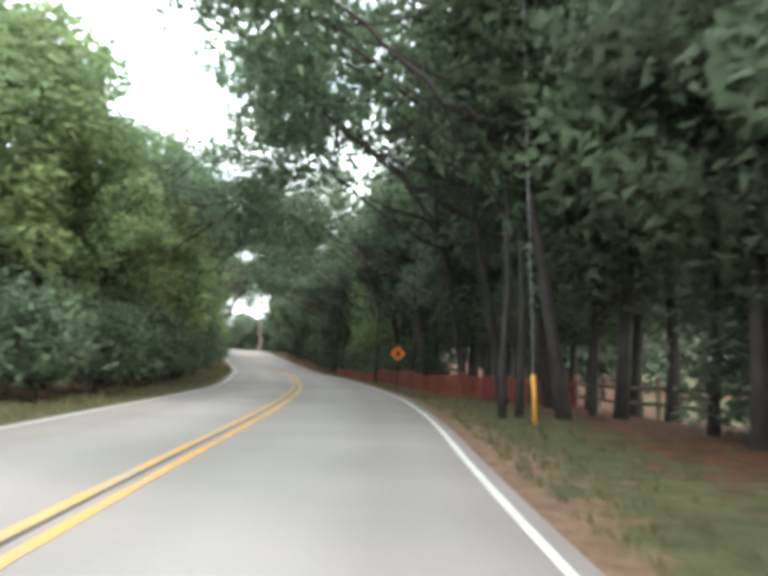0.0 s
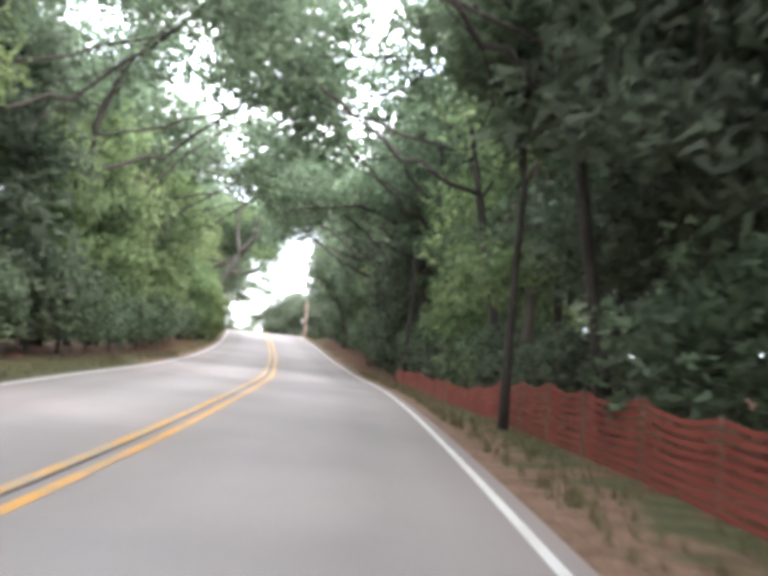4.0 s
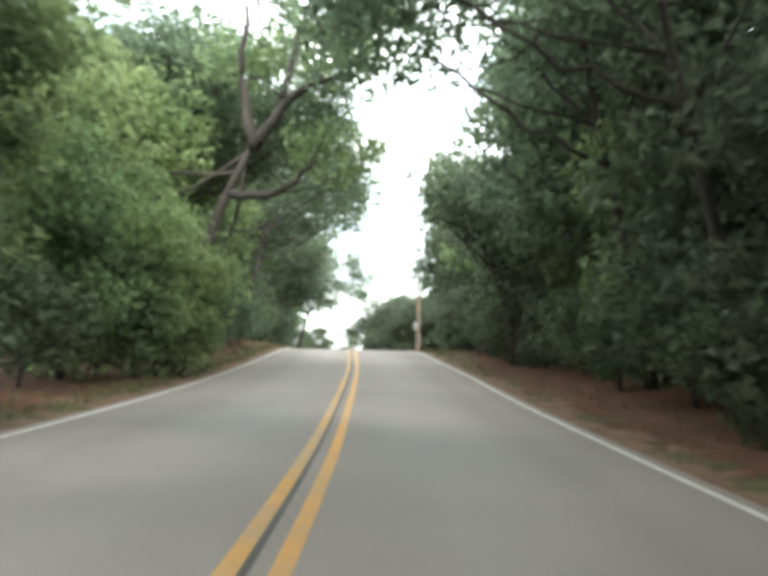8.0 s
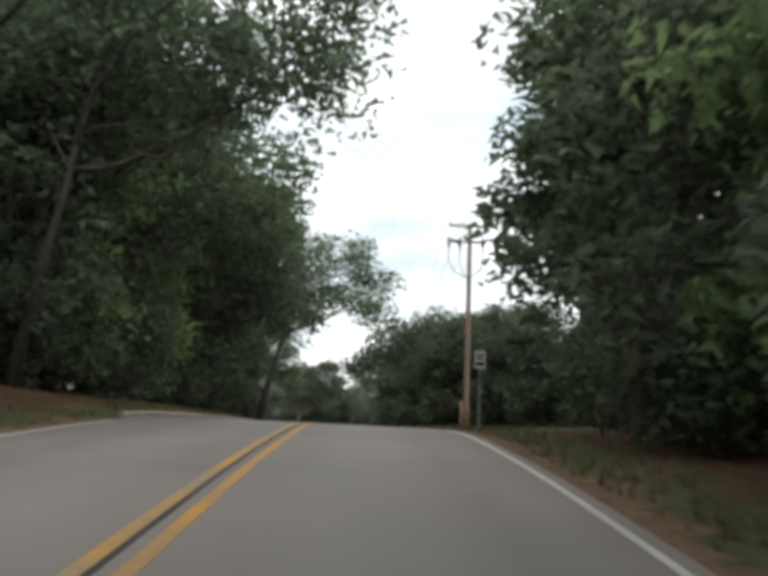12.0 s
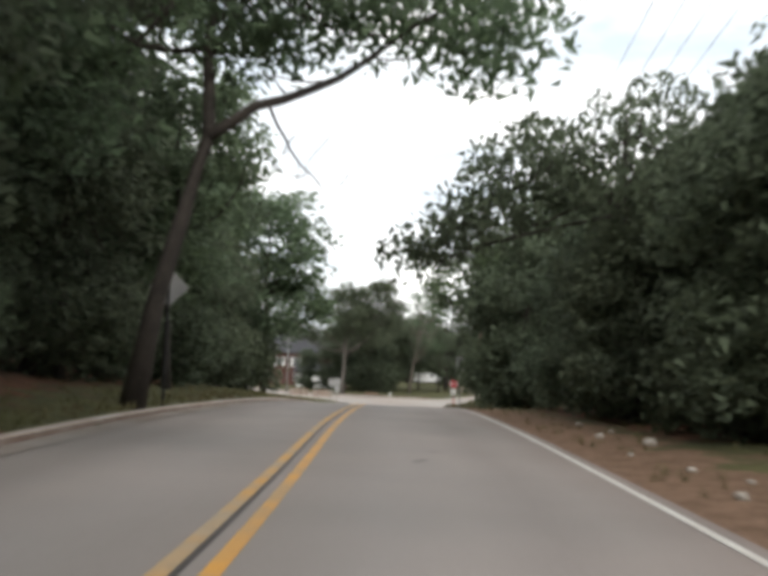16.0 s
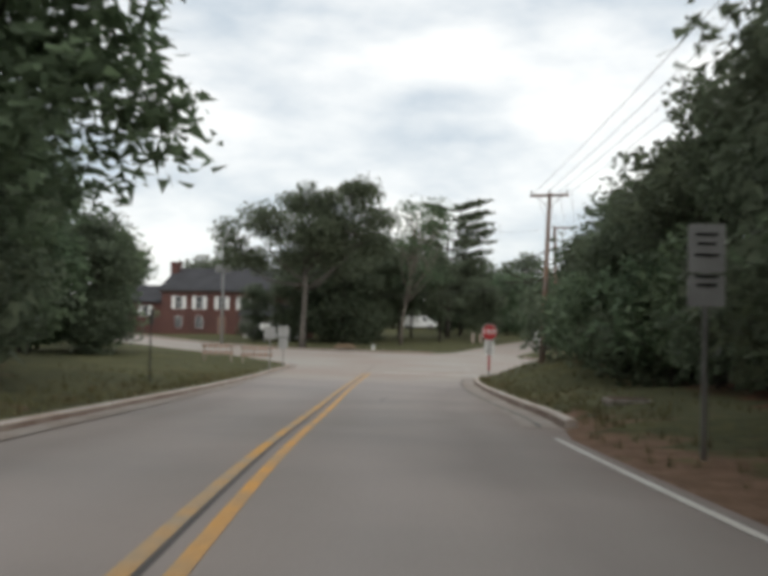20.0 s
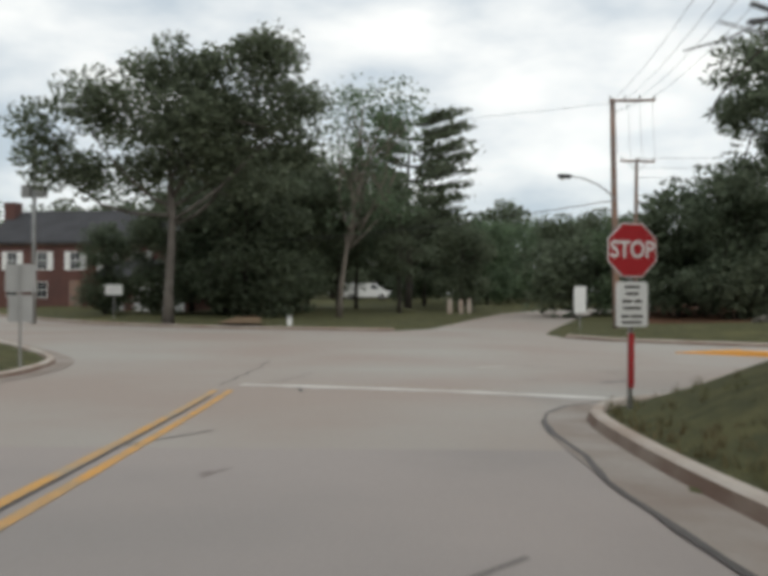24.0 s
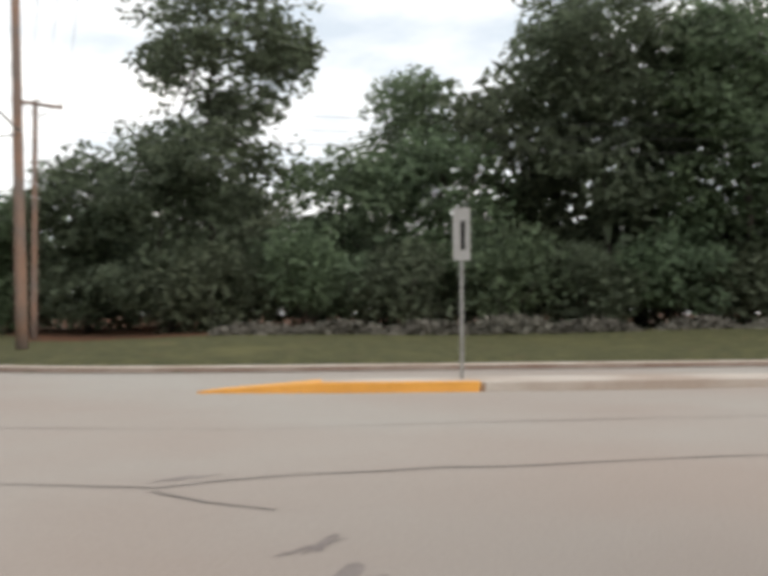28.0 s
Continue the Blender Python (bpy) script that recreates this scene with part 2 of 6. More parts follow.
def wheel_tracks(m):
    """Lightens the road between the wheels and stains it towards its edges, by the distance from the centre line."""
    t = m.node_tree
    p = t.nodes["Principled BSDF"]
    old = p.inputs["Base Color"].links[0].from_socket
    at = t.nodes.new("ShaderNodeAttribute")
    at.attribute_name = "across"
    size = t.nodes.new("ShaderNodeMath")
    size.operation = "ABSOLUTE"
    t.links.new(at.outputs["Fac"], size.inputs[0])
    geo = t.nodes.new("ShaderNodeNewGeometry")
    wob = t.nodes.new("ShaderNodeTexNoise")
    wob.inputs["Scale"].default_value = 0.35
    t.links.new(geo.outputs["Position"], wob.inputs["Vector"])
    add = t.nodes.new("ShaderNodeMath")
    add.operation = "MULTIPLY_ADD"
    add.inputs[1].default_value = 0.9
    t.links.new(wob.outputs["Fac"], add.inputs[0])
    t.links.new(size.outputs[0], add.inputs[2])
    ran = t.nodes.new("ShaderNodeMapRange")
    ran.inputs[1].default_value, ran.inputs[2].default_value = 0.45, 4.45
    t.links.new(add.outputs[0], ran.inputs[0])
    ramp = t.nodes.new("ShaderNodeValToRGB")
    e = ramp.color_ramp.elements
    e[0].position, e[0].color = 0.0, (0.90, 0.88, 0.86, 1)
    e[1].position, e[1].color = 1.0, (0.74, 0.66, 0.62, 1)
    for pos, c in ((0.14, (0.92, 0.91, 0.90)), (0.27, (1.0, 1.0, 1.0)), (0.44, (1.0, 0.99, 0.98)), (0.58, (0.87, 0.85, 0.84)), (0.70, (0.93, 0.91, 0.89)), (0.86, (0.84, 0.79, 0.76))):
        n = e.new(pos)
        n.color = (*c, 1)
    t.links.new(ran.outputs[0], ramp.inputs[0])
    mul = t.nodes.new("ShaderNodeMix")
    mul.data_type, mul.blend_type = "RGBA", "MULTIPLY"
    mul.inputs[0].default_value = 1.0
    t.links.new(old, mul.inputs[6])
    t.links.new(ramp.outputs[0], mul.inputs[7])
    t.links.new(mul.outputs[2], p.inputs["Base Color"])


wheel_tracks(M["road"])


# ---- plan of the road ----
# centre line of the road, every ten metres: x, y, z
ROAD = [(-8.12, -120, -6.6), (-5.76, -85, -5.0), (-4.2, -60, -3.24), (-3.34, -44.92, -2.84), (-2.84, -35.1, -2.45), (-2.19, -25.06, -2.02), (-1.84, -15.14, -1.66),
        (-1.71, -5.07, -1.35), (-1.91, 4.97, -0.94), (-2.31, 14.54, -0.49), (-2.89, 24.49, -0.09), (-3.98, 34.92, 0.35), (-5.02, 44.82, 0.93), (-6.24, 54.61, 1.59),
        (-7.48, 64.47, 2.4), (-8.91, 74.55, 3.24), (-10.37, 84.28, 4.04), (-11.88, 94.07, 4.57), (-13.74, 104.19, 4.71), (-15.42, 113.54, 4.79), (-17.28, 123.64, 4.81),
        (-19.22, 133.41, 4.85), (-21.02, 143.18, 4.72), (-22.9, 153.03, 4.45), (-24.81, 162.73, 4.05), (-26.52, 172.82, 3.58), (-28.29, 182.59, 3.1), (-30.1, 192.7, 2.55),
        (-31.4, 202, 2.32), (-32.5, 210, 2.3)]
ys = np.arange(-119.0, 209.0, 1.0)
node = np.array(ROAD)
kern = np.hanning(15)
kern /= kern.sum()


def smoothed(v):
    return np.convolve(np.pad(v, 7, mode="reflect", reflect_type="odd"), kern, mode="valid")


cx_s = smoothed(np.interp(ys, node[:, 1], node[:, 0]))
cz_s = smoothed(np.interp(ys, node[:, 1], node[:, 2]))
slope = np.gradient(cx_s, ys)

# the road's cross slope along its way: positive where its right edge lies higher
BANK_Y = [-50, -30, -15, 0, 15, 30, 45, 60, 75, 90, 110, 130, 150, 170]
BANK = [-0.005, 0.021, 0.023, 0.015, -0.009, -0.028, -0.031, -0.028, -0.028, -0.014, -0.011, -0.007, 0.002, 0.0]


def bank_at(x, y):
    return np.interp(y, BANK_Y, BANK) * np.clip(np.asarray(x, float) - np.interp(y, ys, cx_s), -6.0, 6.0)


def centre(y):
    return float(np.interp(y, ys, cx_s)), float(np.interp(y, ys, cz_s))


def beside(y, off, up=0.0):
    """The place off metres to the right of the centre line at the station y."""
    x, z = centre(y)
    k = float(np.interp(y, ys, slope))
    n = math.hypot(1, k)
    bx, by = x + off / n, y - off * k / n
    return bx, by, float(np.interp(by, ys, cz_s) + bank_at(bx, by)) + up


def half_left(y):
    return float(np.interp(y, [-120, -50, -30, -15, 0, 15, 30, 45, 60, 75, 90, 110, 130, 140, 150, 160, 170, 182, 192, 198, 204], [3.42, 3.42, 3.49, 3.53, 3.61, 3.71, 3.60, 3.59, 3.52, 3.49, 3.57, 3.45, 3.47, 3.32, 3.36, 3.42, 3.55, 3.85, 4.5, 4.7, 5.1]))


def half_right(y):
    return float(np.interp(y, [-120, -50, -30, -15, 0, 15, 30, 45, 60, 75, 90, 110, 130, 150, 160, 166, 169, 176, 184, 190, 196], [3.44, 3.44, 3.57, 3.59, 3.54, 3.58, 3.66, 3.60, 3.56, 3.48, 3.51, 3.65, 3.70, 3.72, 3.71, 3.73, 4.12, 4.22, 4.58, 4.95, 5.14]))


def pave_z(x, y):
    """The height of the pavement, also carried on beside it."""
    x, y = np.asarray(x, float), np.asarray(y, float)
    return np.interp(y, ys, cz_s) + bank_at(x, y) + 0.005 * np.clip(y - 232, 0, 60)


left_edge = [beside(y, -half_left(y)) for y in np.arange(-118, 199, 2.0)]
right_edge = [beside(y, half_right(y)) for y in np.arange(-118, 198, 2.0)]
# the crossing: corner and kerb lines of the cross street and of the drive opposite
CORNER_LEFT = [(-36.3, 202.5), (-36.5, 205.5), (-37.2, 208.4), (-38.5, 210.8), (-41.8, 215.2), (-47.0, 221.2), (-54.0, 228.6), (-64.0, 239.5), (-80.0, 258.0)]
FAR_LEFT = [(-74.0, 263.0), (-61.0, 247.5), (-53.0, 238.8), (-46.0, 232.8), (-39.5, 229.8), (-31.4, 228.9)]
DRIVE_LEFT = [(-30.0, 231.5), (-29.3, 237.0), (-28.3, 246.0), (-26.6, 258.0), (-23.5, 268.0), (-18.0, 277.0)]
DRIVE_RIGHT = [(-13.5, 273.0), (-18.6, 263.0), (-21.6, 251.0), (-23.4, 239.0), (-24.6, 230.5), (-24.9, 227.2)]
FAR_RIGHT = [(-24.3, 224.6), (-22.7, 222.3), (-20.0, 220.6), (-15.5, 218.8), (-9.4, 216.4), (10.0, 209.0), (45.0, 195.5)]
NEAR_RIGHT = [(40.0, 182.5), (5.0, 194.5), (-10.0, 199.2), (-18.0, 201.4), (-21.5, 202.2), (-23.3, 202.6), (-24.3, 202.28), (-25.1, 201.4), (-25.52, 200.15), (-25.6, 198.8)]
outline = [p[:2] for p in left_edge] + CORNER_LEFT + FAR_LEFT + DRIVE_LEFT + DRIVE_RIGHT + FAR_RIGHT + NEAR_RIGHT + [p[:2] for p in reversed(right_edge)]
OUT = np.array(outline)


def pave_distance(x, y):
    """Distance to the pavement's edge, negative on the pavement; and the nearest edge point."""
    P = np.stack([np.ravel(x), np.ravel(y)], 1).astype(np.float32)
    best = np.full(len(P), 1e9, np.float32)
    near = np.zeros_like(P)
    inside = np.zeros(len(P), bool)
    A = OUT.astype(np.float32)
    B = np.roll(A, -1, 0)
    for a, b in zip(A, B):
        d = b - a
        t = np.clip(((P - a) @ d) / (d @ d + 1e-9), 0, 1)
        q = a + t[:, None] * d
        r = ((P - q) ** 2).sum(1)
        k = r < best
        best[k], near[k] = r[k], q[k]
        if a[1] != b[1]:
            inside ^= ((a[1] > P[:, 1]) != (b[1] > P[:, 1])) & (P[:, 0] < (b[0] - a[0]) * (P[:, 1] - a[1]) / (b[1] - a[1]) + a[0])
    return np.sqrt(best) * np.where(inside, -1, 1), near


def land(x, y, d):
    """The height of the land, d metres out from the pavement."""
    x, y, d = np.asarray(x, float), np.asarray(y, float), np.asarray(d, float)
    base = pave_z(x, y)
    c = np.interp(y, ys, cx_s)
    left = x < c
    kerbed = np.where(left, (y > 93), (y > 167)) | (y > 203)
    up = np.where(kerbed, 0.14, 0.0)
    rate = np.where(left, np.interp(y, [60, 95, 185, 200, 228], [0.05, 0.13, 0.10, 0.05, 0.015]), np.interp(y, [-45, -30, -20, 20, 40, 60, 150, 180, 195, 206, 215], [0.02, 0.02, -0.02, -0.02, 0.03, 0.05, 0.03, 0.09, 0.10, 0.05, 0.03]))
    roll = 0.12 * np.sin(x * 0.31 + 1.0) * np.sin(y * 0.23) * np.clip(d / 6, 0, 1)
    bank = np.clip((d - 0.2) / 3.0, 0, 1)
    bank = np.where(left, 0, 0.7 * bank * bank * (3 - 2 * bank) * np.interp(y, [184, 191, 201, 205.5], [0, 1, 1, 0]))
    return base + bank + up * np.clip(d / 0.15, 0, 1) + rate * np.clip(d - 0.3, 0, 9) + roll + np.where(y > 205, 0.003, 0.012) * np.clip(d - 9, 0, 60)


def land_at(x, y):
    d, _ = pave_distance([x], [y])
    return float(land(x, y, max(0.0, float(d[0]))))


# ---- helpers for meshes ----
def link_mesh(name, verts, faces, material, parent=None, label="", smooth=False):
    me = bpy.data.meshes.new(name)
    me.from_pydata([tuple(map(float, v)) for v in verts], [], faces)
    me.update()
    if smooth:
        me.polygons.foreach_set("use_smooth", [True] * len(me.polygons))
    ob = new(name, me)
    me.materials.append(M[material])
    if parent:
        ob.parent = parent
    if label:
        tagged(ob, label)
    return ob


def part(name, bm, material, parent=None, label="", smooth=False):
    me = bpy.data.meshes.new(name)
    bm.normal_update()
    bm.to_mesh(me)
    bm.free()
    if smooth:
        me.polygons.foreach_set("use_smooth", [True] * len(me.polygons))
    me.materials.append(M[material])
    ob = new(name, me)
    if parent:
        ob.parent = parent
    if label:
        tagged(ob, label)
    return ob


def box(bm, size, at=(0, 0, 0), turn=None, bevel=0.0):
    g = bmesh.ops.create_cube(bm, size=1.0)
    vs = g["verts"]
    bmesh.ops.scale(bm, vec=size, verts=vs)
    if bevel:
        es = list({e for v in vs for e in v.link_edges})
        r = bmesh.ops.bevel(bm, geom=es, offset=bevel, segments=1, affect="EDGES")
        vs = [v for v in r["verts"]] or vs
        vs = list({v for f in r["faces"] for v in f.verts} | set(v for v in vs if v.is_valid))
    m = Matrix.Translation(at) @ (turn or Matrix.Identity(4))
    bmesh.ops.transform(bm, matrix=m, verts=vs)
    return vs


def tube(bm, pts, radii, sides=8, caps=True):
    """A tapered tube along the points."""
    rings = []
    pts = [Vector(p) for p in pts]
    for i, p in enumerate(pts):
        d = (pts[min(i + 1, len(pts) - 1)] - pts[max(i - 1, 0)]).normalized()
        a = d.orthogonal().normalized() if abs(d.z) < 0.99 else Vector((1, 0, 0))
        if abs(d.z) < 0.99:
            a = d.cross(Vector((0, 0, 1))).normalized()
        b = d.cross(a).normalized()
        r = radii[i] if hasattr(radii, "__len__") else radii
        rings.append([bm.verts.new(p + a * math.cos(k * math.tau / sides) * r + b * math.sin(k * math.tau / sides) * r) for k in range(sides)])
    for u, v in zip(rings, rings[1:]):
        for k in range(sides):
            bm.faces.new((u[k], u[(k + 1) % sides], v[(k + 1) % sides], v[k]))
    if caps:
        bm.faces.new(list(reversed(rings[0])))
        bm.faces.new(rings[-1])
    return rings


def plate(bm, corners, depth, m=None):
    """A flat plate of that outline in x and z, its back depth behind the front along y."""
    m = m or Matrix.Identity(4)
    f = [bm.verts.new(m @ Vector((x, 0, z))) for x, z in corners]
    b = [bm.verts.new(m @ Vector((x, depth, z))) for x, z in corners]
    bm.faces.new(f)
    bm.faces.new(list(reversed(b)))
    for i in range(len(f)):
        j = (i + 1) % len(f)
        bm.faces.new((f[j], f[i], b[i], b[j]))


def empty(name, at, turn=0.0, label="", category="", group=""):
    ob = new(name)
    ob.matrix_basis = pose(*at, 0, 0, turn)
    return tagged(ob, label, category, group)


# ---- ground and pavement ----
def build_ground():
    gx = np.concatenate([[-900, -500, -300, -200, -150, -120], np.arange(-100, -76, 4), np.arange(-76, 30, 0.8), np.arange(30, 70, 4), [80, 110, 150, 220, 350, 600, 900]])
    gy = np.concatenate([[-900, -500, -300, -200, -160, -130], np.arange(-110, -50, 5), np.arange(-50, 282, 0.8), np.arange(282, 330, 6), [345, 370, 420, 500, 700, 1000]])
    X, Y = np.meshgrid(gx, gy)
    x, y = X.ravel().copy(), Y.ravel().copy()
    d, near = pave_distance(x, y)
    snap = np.abs(d) < 0.42
    x[snap], y[snap] = near[snap, 0], near[snap, 1]
    d = np.where(snap, 0, d)
    z = np.where(d > 0, land(x, y, np.clip(d, 0, None)), pave_z(x, y) - 0.10)
    z = np.where(snap, pave_z(x, y) - 0.012, z)
    far = np.clip((np.hypot(x + 20, y - 90) - 320) / 200, 0, 1)
    z = z * (1 - far) + 1.0 * far
    n, w = len(gy), len(gx)
    i = np.arange(n * w).reshape(n, w)
    faces = np.stack([i[:-1, :-1], i[:-1, 1:], i[1:, 1:], i[1:, :-1]], -1).reshape(-1, 4)
    ob = link_mesh("ground", np.stack([x, y, z], 1), faces.tolist(), "ground", smooth=True)
    right = x > np.interp(y, ys, cx_s)
    main = y < 172
    earth = np.where(right, np.clip(1.5 - d / np.interp(y, [30, 45, 75, 88, 108, 118, 126, 160, 168], [0.8, 0.4, 0.4, 0.7, 0.8, 1.2, 1.9, 1.6, 0.8]), 0, 1), np.clip(1.0 - d / 0.35, 0, 1) * (y < 92) * (y > 24)) * main
    woods = np.where(right, np.interp(y, [-20, 8, 30, 45, 68, 80, 98, 101, 126, 132, 160, 170, 178], [2.4, 1.5, 1.2, 0.5, 0.6, 1.6, 1.8, 30, 30, 2.0, 2.0, 3.5, 4.5]), np.interp(y, [-45, 10, 30, 40, 52, 62, 90, 96, 124, 136, 150, 176, 182, 190], [2.0, 2.0, 1.2, 0.6, 0.8, 1.4, 1.5, 0.8, 1.0, 2.6, 3.6, 5, 9, 30]))
    litter = np.clip(0.5 + (d - woods) * 0.6, 0, 1) * (y < 198)
    litter = np.where(right & (y < 4), litter * np.clip((9.5 - d) / 2, 0, 1), litter)
    litter = litter * np.clip((34 - d) / 8, 0, 1)
    wood = (y > 212) & ((x - 14) * 0.34 + (y - 229) * 0.94 > -4.5) & (x > -20 + (y - 240) * 0.1)
    litter = np.where(wood, 1.0, litter)
    for key, v in (("earth", earth), ("litter", litter)):
        at = ob.data.attributes.new(key, "FLOAT", "POINT")
        at.data.foreach_set("value", np.asarray(v, np.float32))
    return tagged(ob, "grassy verges and lawns with bare earth under the trees", "ground", kind="structure")


def strip(name, material, stations, lo, hi, up, label, category, step_label=""):
    """A flat strip along the road between two offsets."""
    v, f = [], []
    for y in stations:
        a, b = lo(y) if callable(lo) else lo, hi(y) if callable(hi) else hi
        v += [beside(y, a, up), beside(y, b, up)]
    for k in range(len(stations) - 1):
        f.append((2 * k, 2 * k + 1, 2 * k + 3, 2 * k + 2))
    return tagged(link_mesh(name, v, f, material), label, category, kind="structure")


def fill(name, material, pts, up, label, category, cuts=5, kind="structure"):
    """A filled outline that follows the pavement."""
    from mathutils.geometry import tessellate_polygon
    bm = bmesh.new()
    vs = [bm.verts.new((p[0], p[1], 0)) for p in pts]
    for t in tessellate_polygon([[v.co.copy() for v in vs]]):
        bm.faces.new([vs[k] for k in t])
    bmesh.ops.subdivide_edges(bm, edges=bm.edges[:], cuts=cuts, use_grid_fill=True)
    bmesh.ops.recalc_face_normals(bm, faces=bm.faces[:])
    zs = pave_z([v.co.x for v in bm.verts], [v.co.y for v in bm.verts])
    for v, z in zip(bm.verts, zs):
        v.co.z = z + up
    for f in bm.faces:
        if f.normal.z < 0:
            f.normal_flip()
    return tagged(part(name, bm, material), label, category, kind=kind)


def band(name, material, pts, width, up, label, category, jitter=0.0, parent=None):
    """A flat painted or sealed band along a polyline on the pavement."""
    rng = random.Random(len(pts) * 7 + int(abs(pts[0][0] * 10)))
    fine = []
    for (ax, ay), (bx, by) in zip(pts, pts[1:]):
        n = max(1, int(math.hypot(bx - ax, by - ay) / 0.5))
        fine += [(ax + (bx - ax) * k / n, ay + (by - ay) * k / n) for k in range(n)]
    fine.append(pts[-1])
    v, f = [], []
    for k, (x, y) in enumerate(fine):
        p, q = fine[max(k - 1, 0)], fine[min(k + 1, len(fine) - 1)]
        dx, dy = q[0] - p[0], q[1] - p[1]
        n = math.hypot(dx, dy) or 1
        o = rng.uniform(-jitter, jitter)
        w = width / 2 * (1 + (rng.uniform(-0.5, 0.3) if jitter else 0))
        for s in (-1, 1):
            a, b = x - dy / n * (w * s + o), y + dx / n * (w * s + o)
            v.append((a, b, float(pave_z(a, b)) + up))
    for k in range(len(fine) - 1):
        f.append((2 * k, 2 * k + 1, 2 * k + 3, 2 * k + 2))
    ob = link_mesh(name, v, f, material)
    return tagged(ob, label, category, kind="structure")


build_ground()
stations = [float(y) for y in np.arange(-118, 197, 2.0)]
def build_road():
    cols = np.linspace(0, 1, 25)
    v, f, across = [], [], []
    for y in stations:
        a, b = -half_left(y), half_right(y)
        v += [beside(y, a + (b - a) * c) for c in cols]
        fade = float(np.clip((y - 172) / 24, 0, 1))
        across += [abs(a + (b - a) * c) * (1 - fade) + 1.4 * fade for c in cols]
    n = len(cols)
    for k in range(len(stations) - 1):
        f += [(k * n + j, k * n + j + 1, (k + 1) * n + j + 1, (k + 1) * n + j) for j in range(n - 1)]
    ob = link_mesh("road", v, f, "road")
    ob.data.attributes.new("across", "FLOAT", "POINT").data.foreach_set("value", np.array(across, np.float32))
    tagged(ob, "worn pale grey two-lane road with faint wheel tracks", "road", kind="structure")


build_road()
y_end = stations[-1]
fill("cross_street", "street", [beside(y_end, -half_left(y_end))[:2], left_edge[-1][:2]] + CORNER_LEFT + FAR_LEFT + DRIVE_LEFT + DRIVE_RIGHT + FAR_RIGHT + NEAR_RIGHT + [beside(y_end, half_right(y_end))[:2]],
     0.0, "pale concrete cross street curving past a drive", "road")
long_st = [float(y) for y in np.arange(-118, 203.6, 1.5)]
for off, paint in ((-0.135, "faded_yellow"), (0.135, "yellow")):
    strip("centre_line", paint, long_st, off - 0.058, off + 0.058, 0.006, "worn double yellow centre line", "road marking")
strip("centre_joint", "tar", [float(y) for y in np.arange(-118, 204, 2.0)], -0.075, -0.025, 0.005, "dark sealed joint between the yellow lines", "road joint")
strip("edge_line", "white", [float(y) for y in np.arange(-118, 168, 2.0)], lambda y: min(half_right(y), 4.15) - 0.245, lambda y: min(half_right(y), 4.15) - 0.16, 0.006, "white edge line beside the verge", "road marking")
strip("edge_line", "white", [float(y) for y in np.arange(-118, 94, 2.0)], lambda y: 0.16 - half_left(y), lambda y: 0.245 - half_left(y), 0.006, "white edge line beside the trees", "road marking")
band("stop_line", "white", [(-31.5, 204.15), (-27.7, 203.6), (-25.0, 202.8)], 0.32, 0.006, "worn white stop line across the lane", "road marking", 0.02)


def kerb(name, pts, label, side=1, pan=0.45, high=0.15, material="kerb"):
    """A concrete kerb with its gutter pan along a polyline; side: +1 puts the land to the left of the way."""
    pts = [Vector((p[0], p[1], 0)) for p in pts]
    fine = [pts[0]]
    for k in range(len(pts) - 1):
        a, b = pts[k], pts[k + 1]
        p0, p3 = pts[max(k - 1, 0)], pts[min(k + 2, len(pts) - 1)]
        n = max(1, int((b - a).length / 0.5))
        for j in range(n):
            t = (j + 1) / n
            fine.append(0.5 * ((2 * a) + (b - p0) * t + (2 * p0 - 5 * a + 4 * b - p3) * t * t + (3 * a - p0 - 3 * b + p3) * t ** 3))
    prof = [(-pan, 0.012), (-0.02, 0.006), (0.02, high - 0.03), (0.06, high), (0.17, high), (0.20, high - 0.04), (0.20, -0.1)]
    v, f = [], []
    for k, p in enumerate(fine):
        d = (fine[min(k + 1, len(fine) - 1)] - fine[max(k - 1, 0)]).normalized()
        n = Vector((-d.y, d.x, 0)) * side
        for o, h in prof:
            q = p + n * o
            v.append((q.x, q.y, float(pave_z(p.x, p.y)) + h))
    m = len(prof)
    for k in range(len(fine) - 1):
        for j in range(m - 1):
            a = k * m + j
            f.append((a, a + 1, a + m + 1, a + m) if side < 0 else (a, a + m, a + m + 1, a + 1))
    f += [tuple(range(m)), tuple(range(len(v) - m, len(v)))]
    ob = link_mesh(name, v, f, material)
    ob.data.materials.append(M["gutter"])
    ob.data.materials.append(M["kerb_face"])
    # gutter colour on the pan, a darker brown on the upright face
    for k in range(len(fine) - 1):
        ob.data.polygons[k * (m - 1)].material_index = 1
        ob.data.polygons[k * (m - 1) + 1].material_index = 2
    return tagged(ob, label, "kerb", kind="structure")


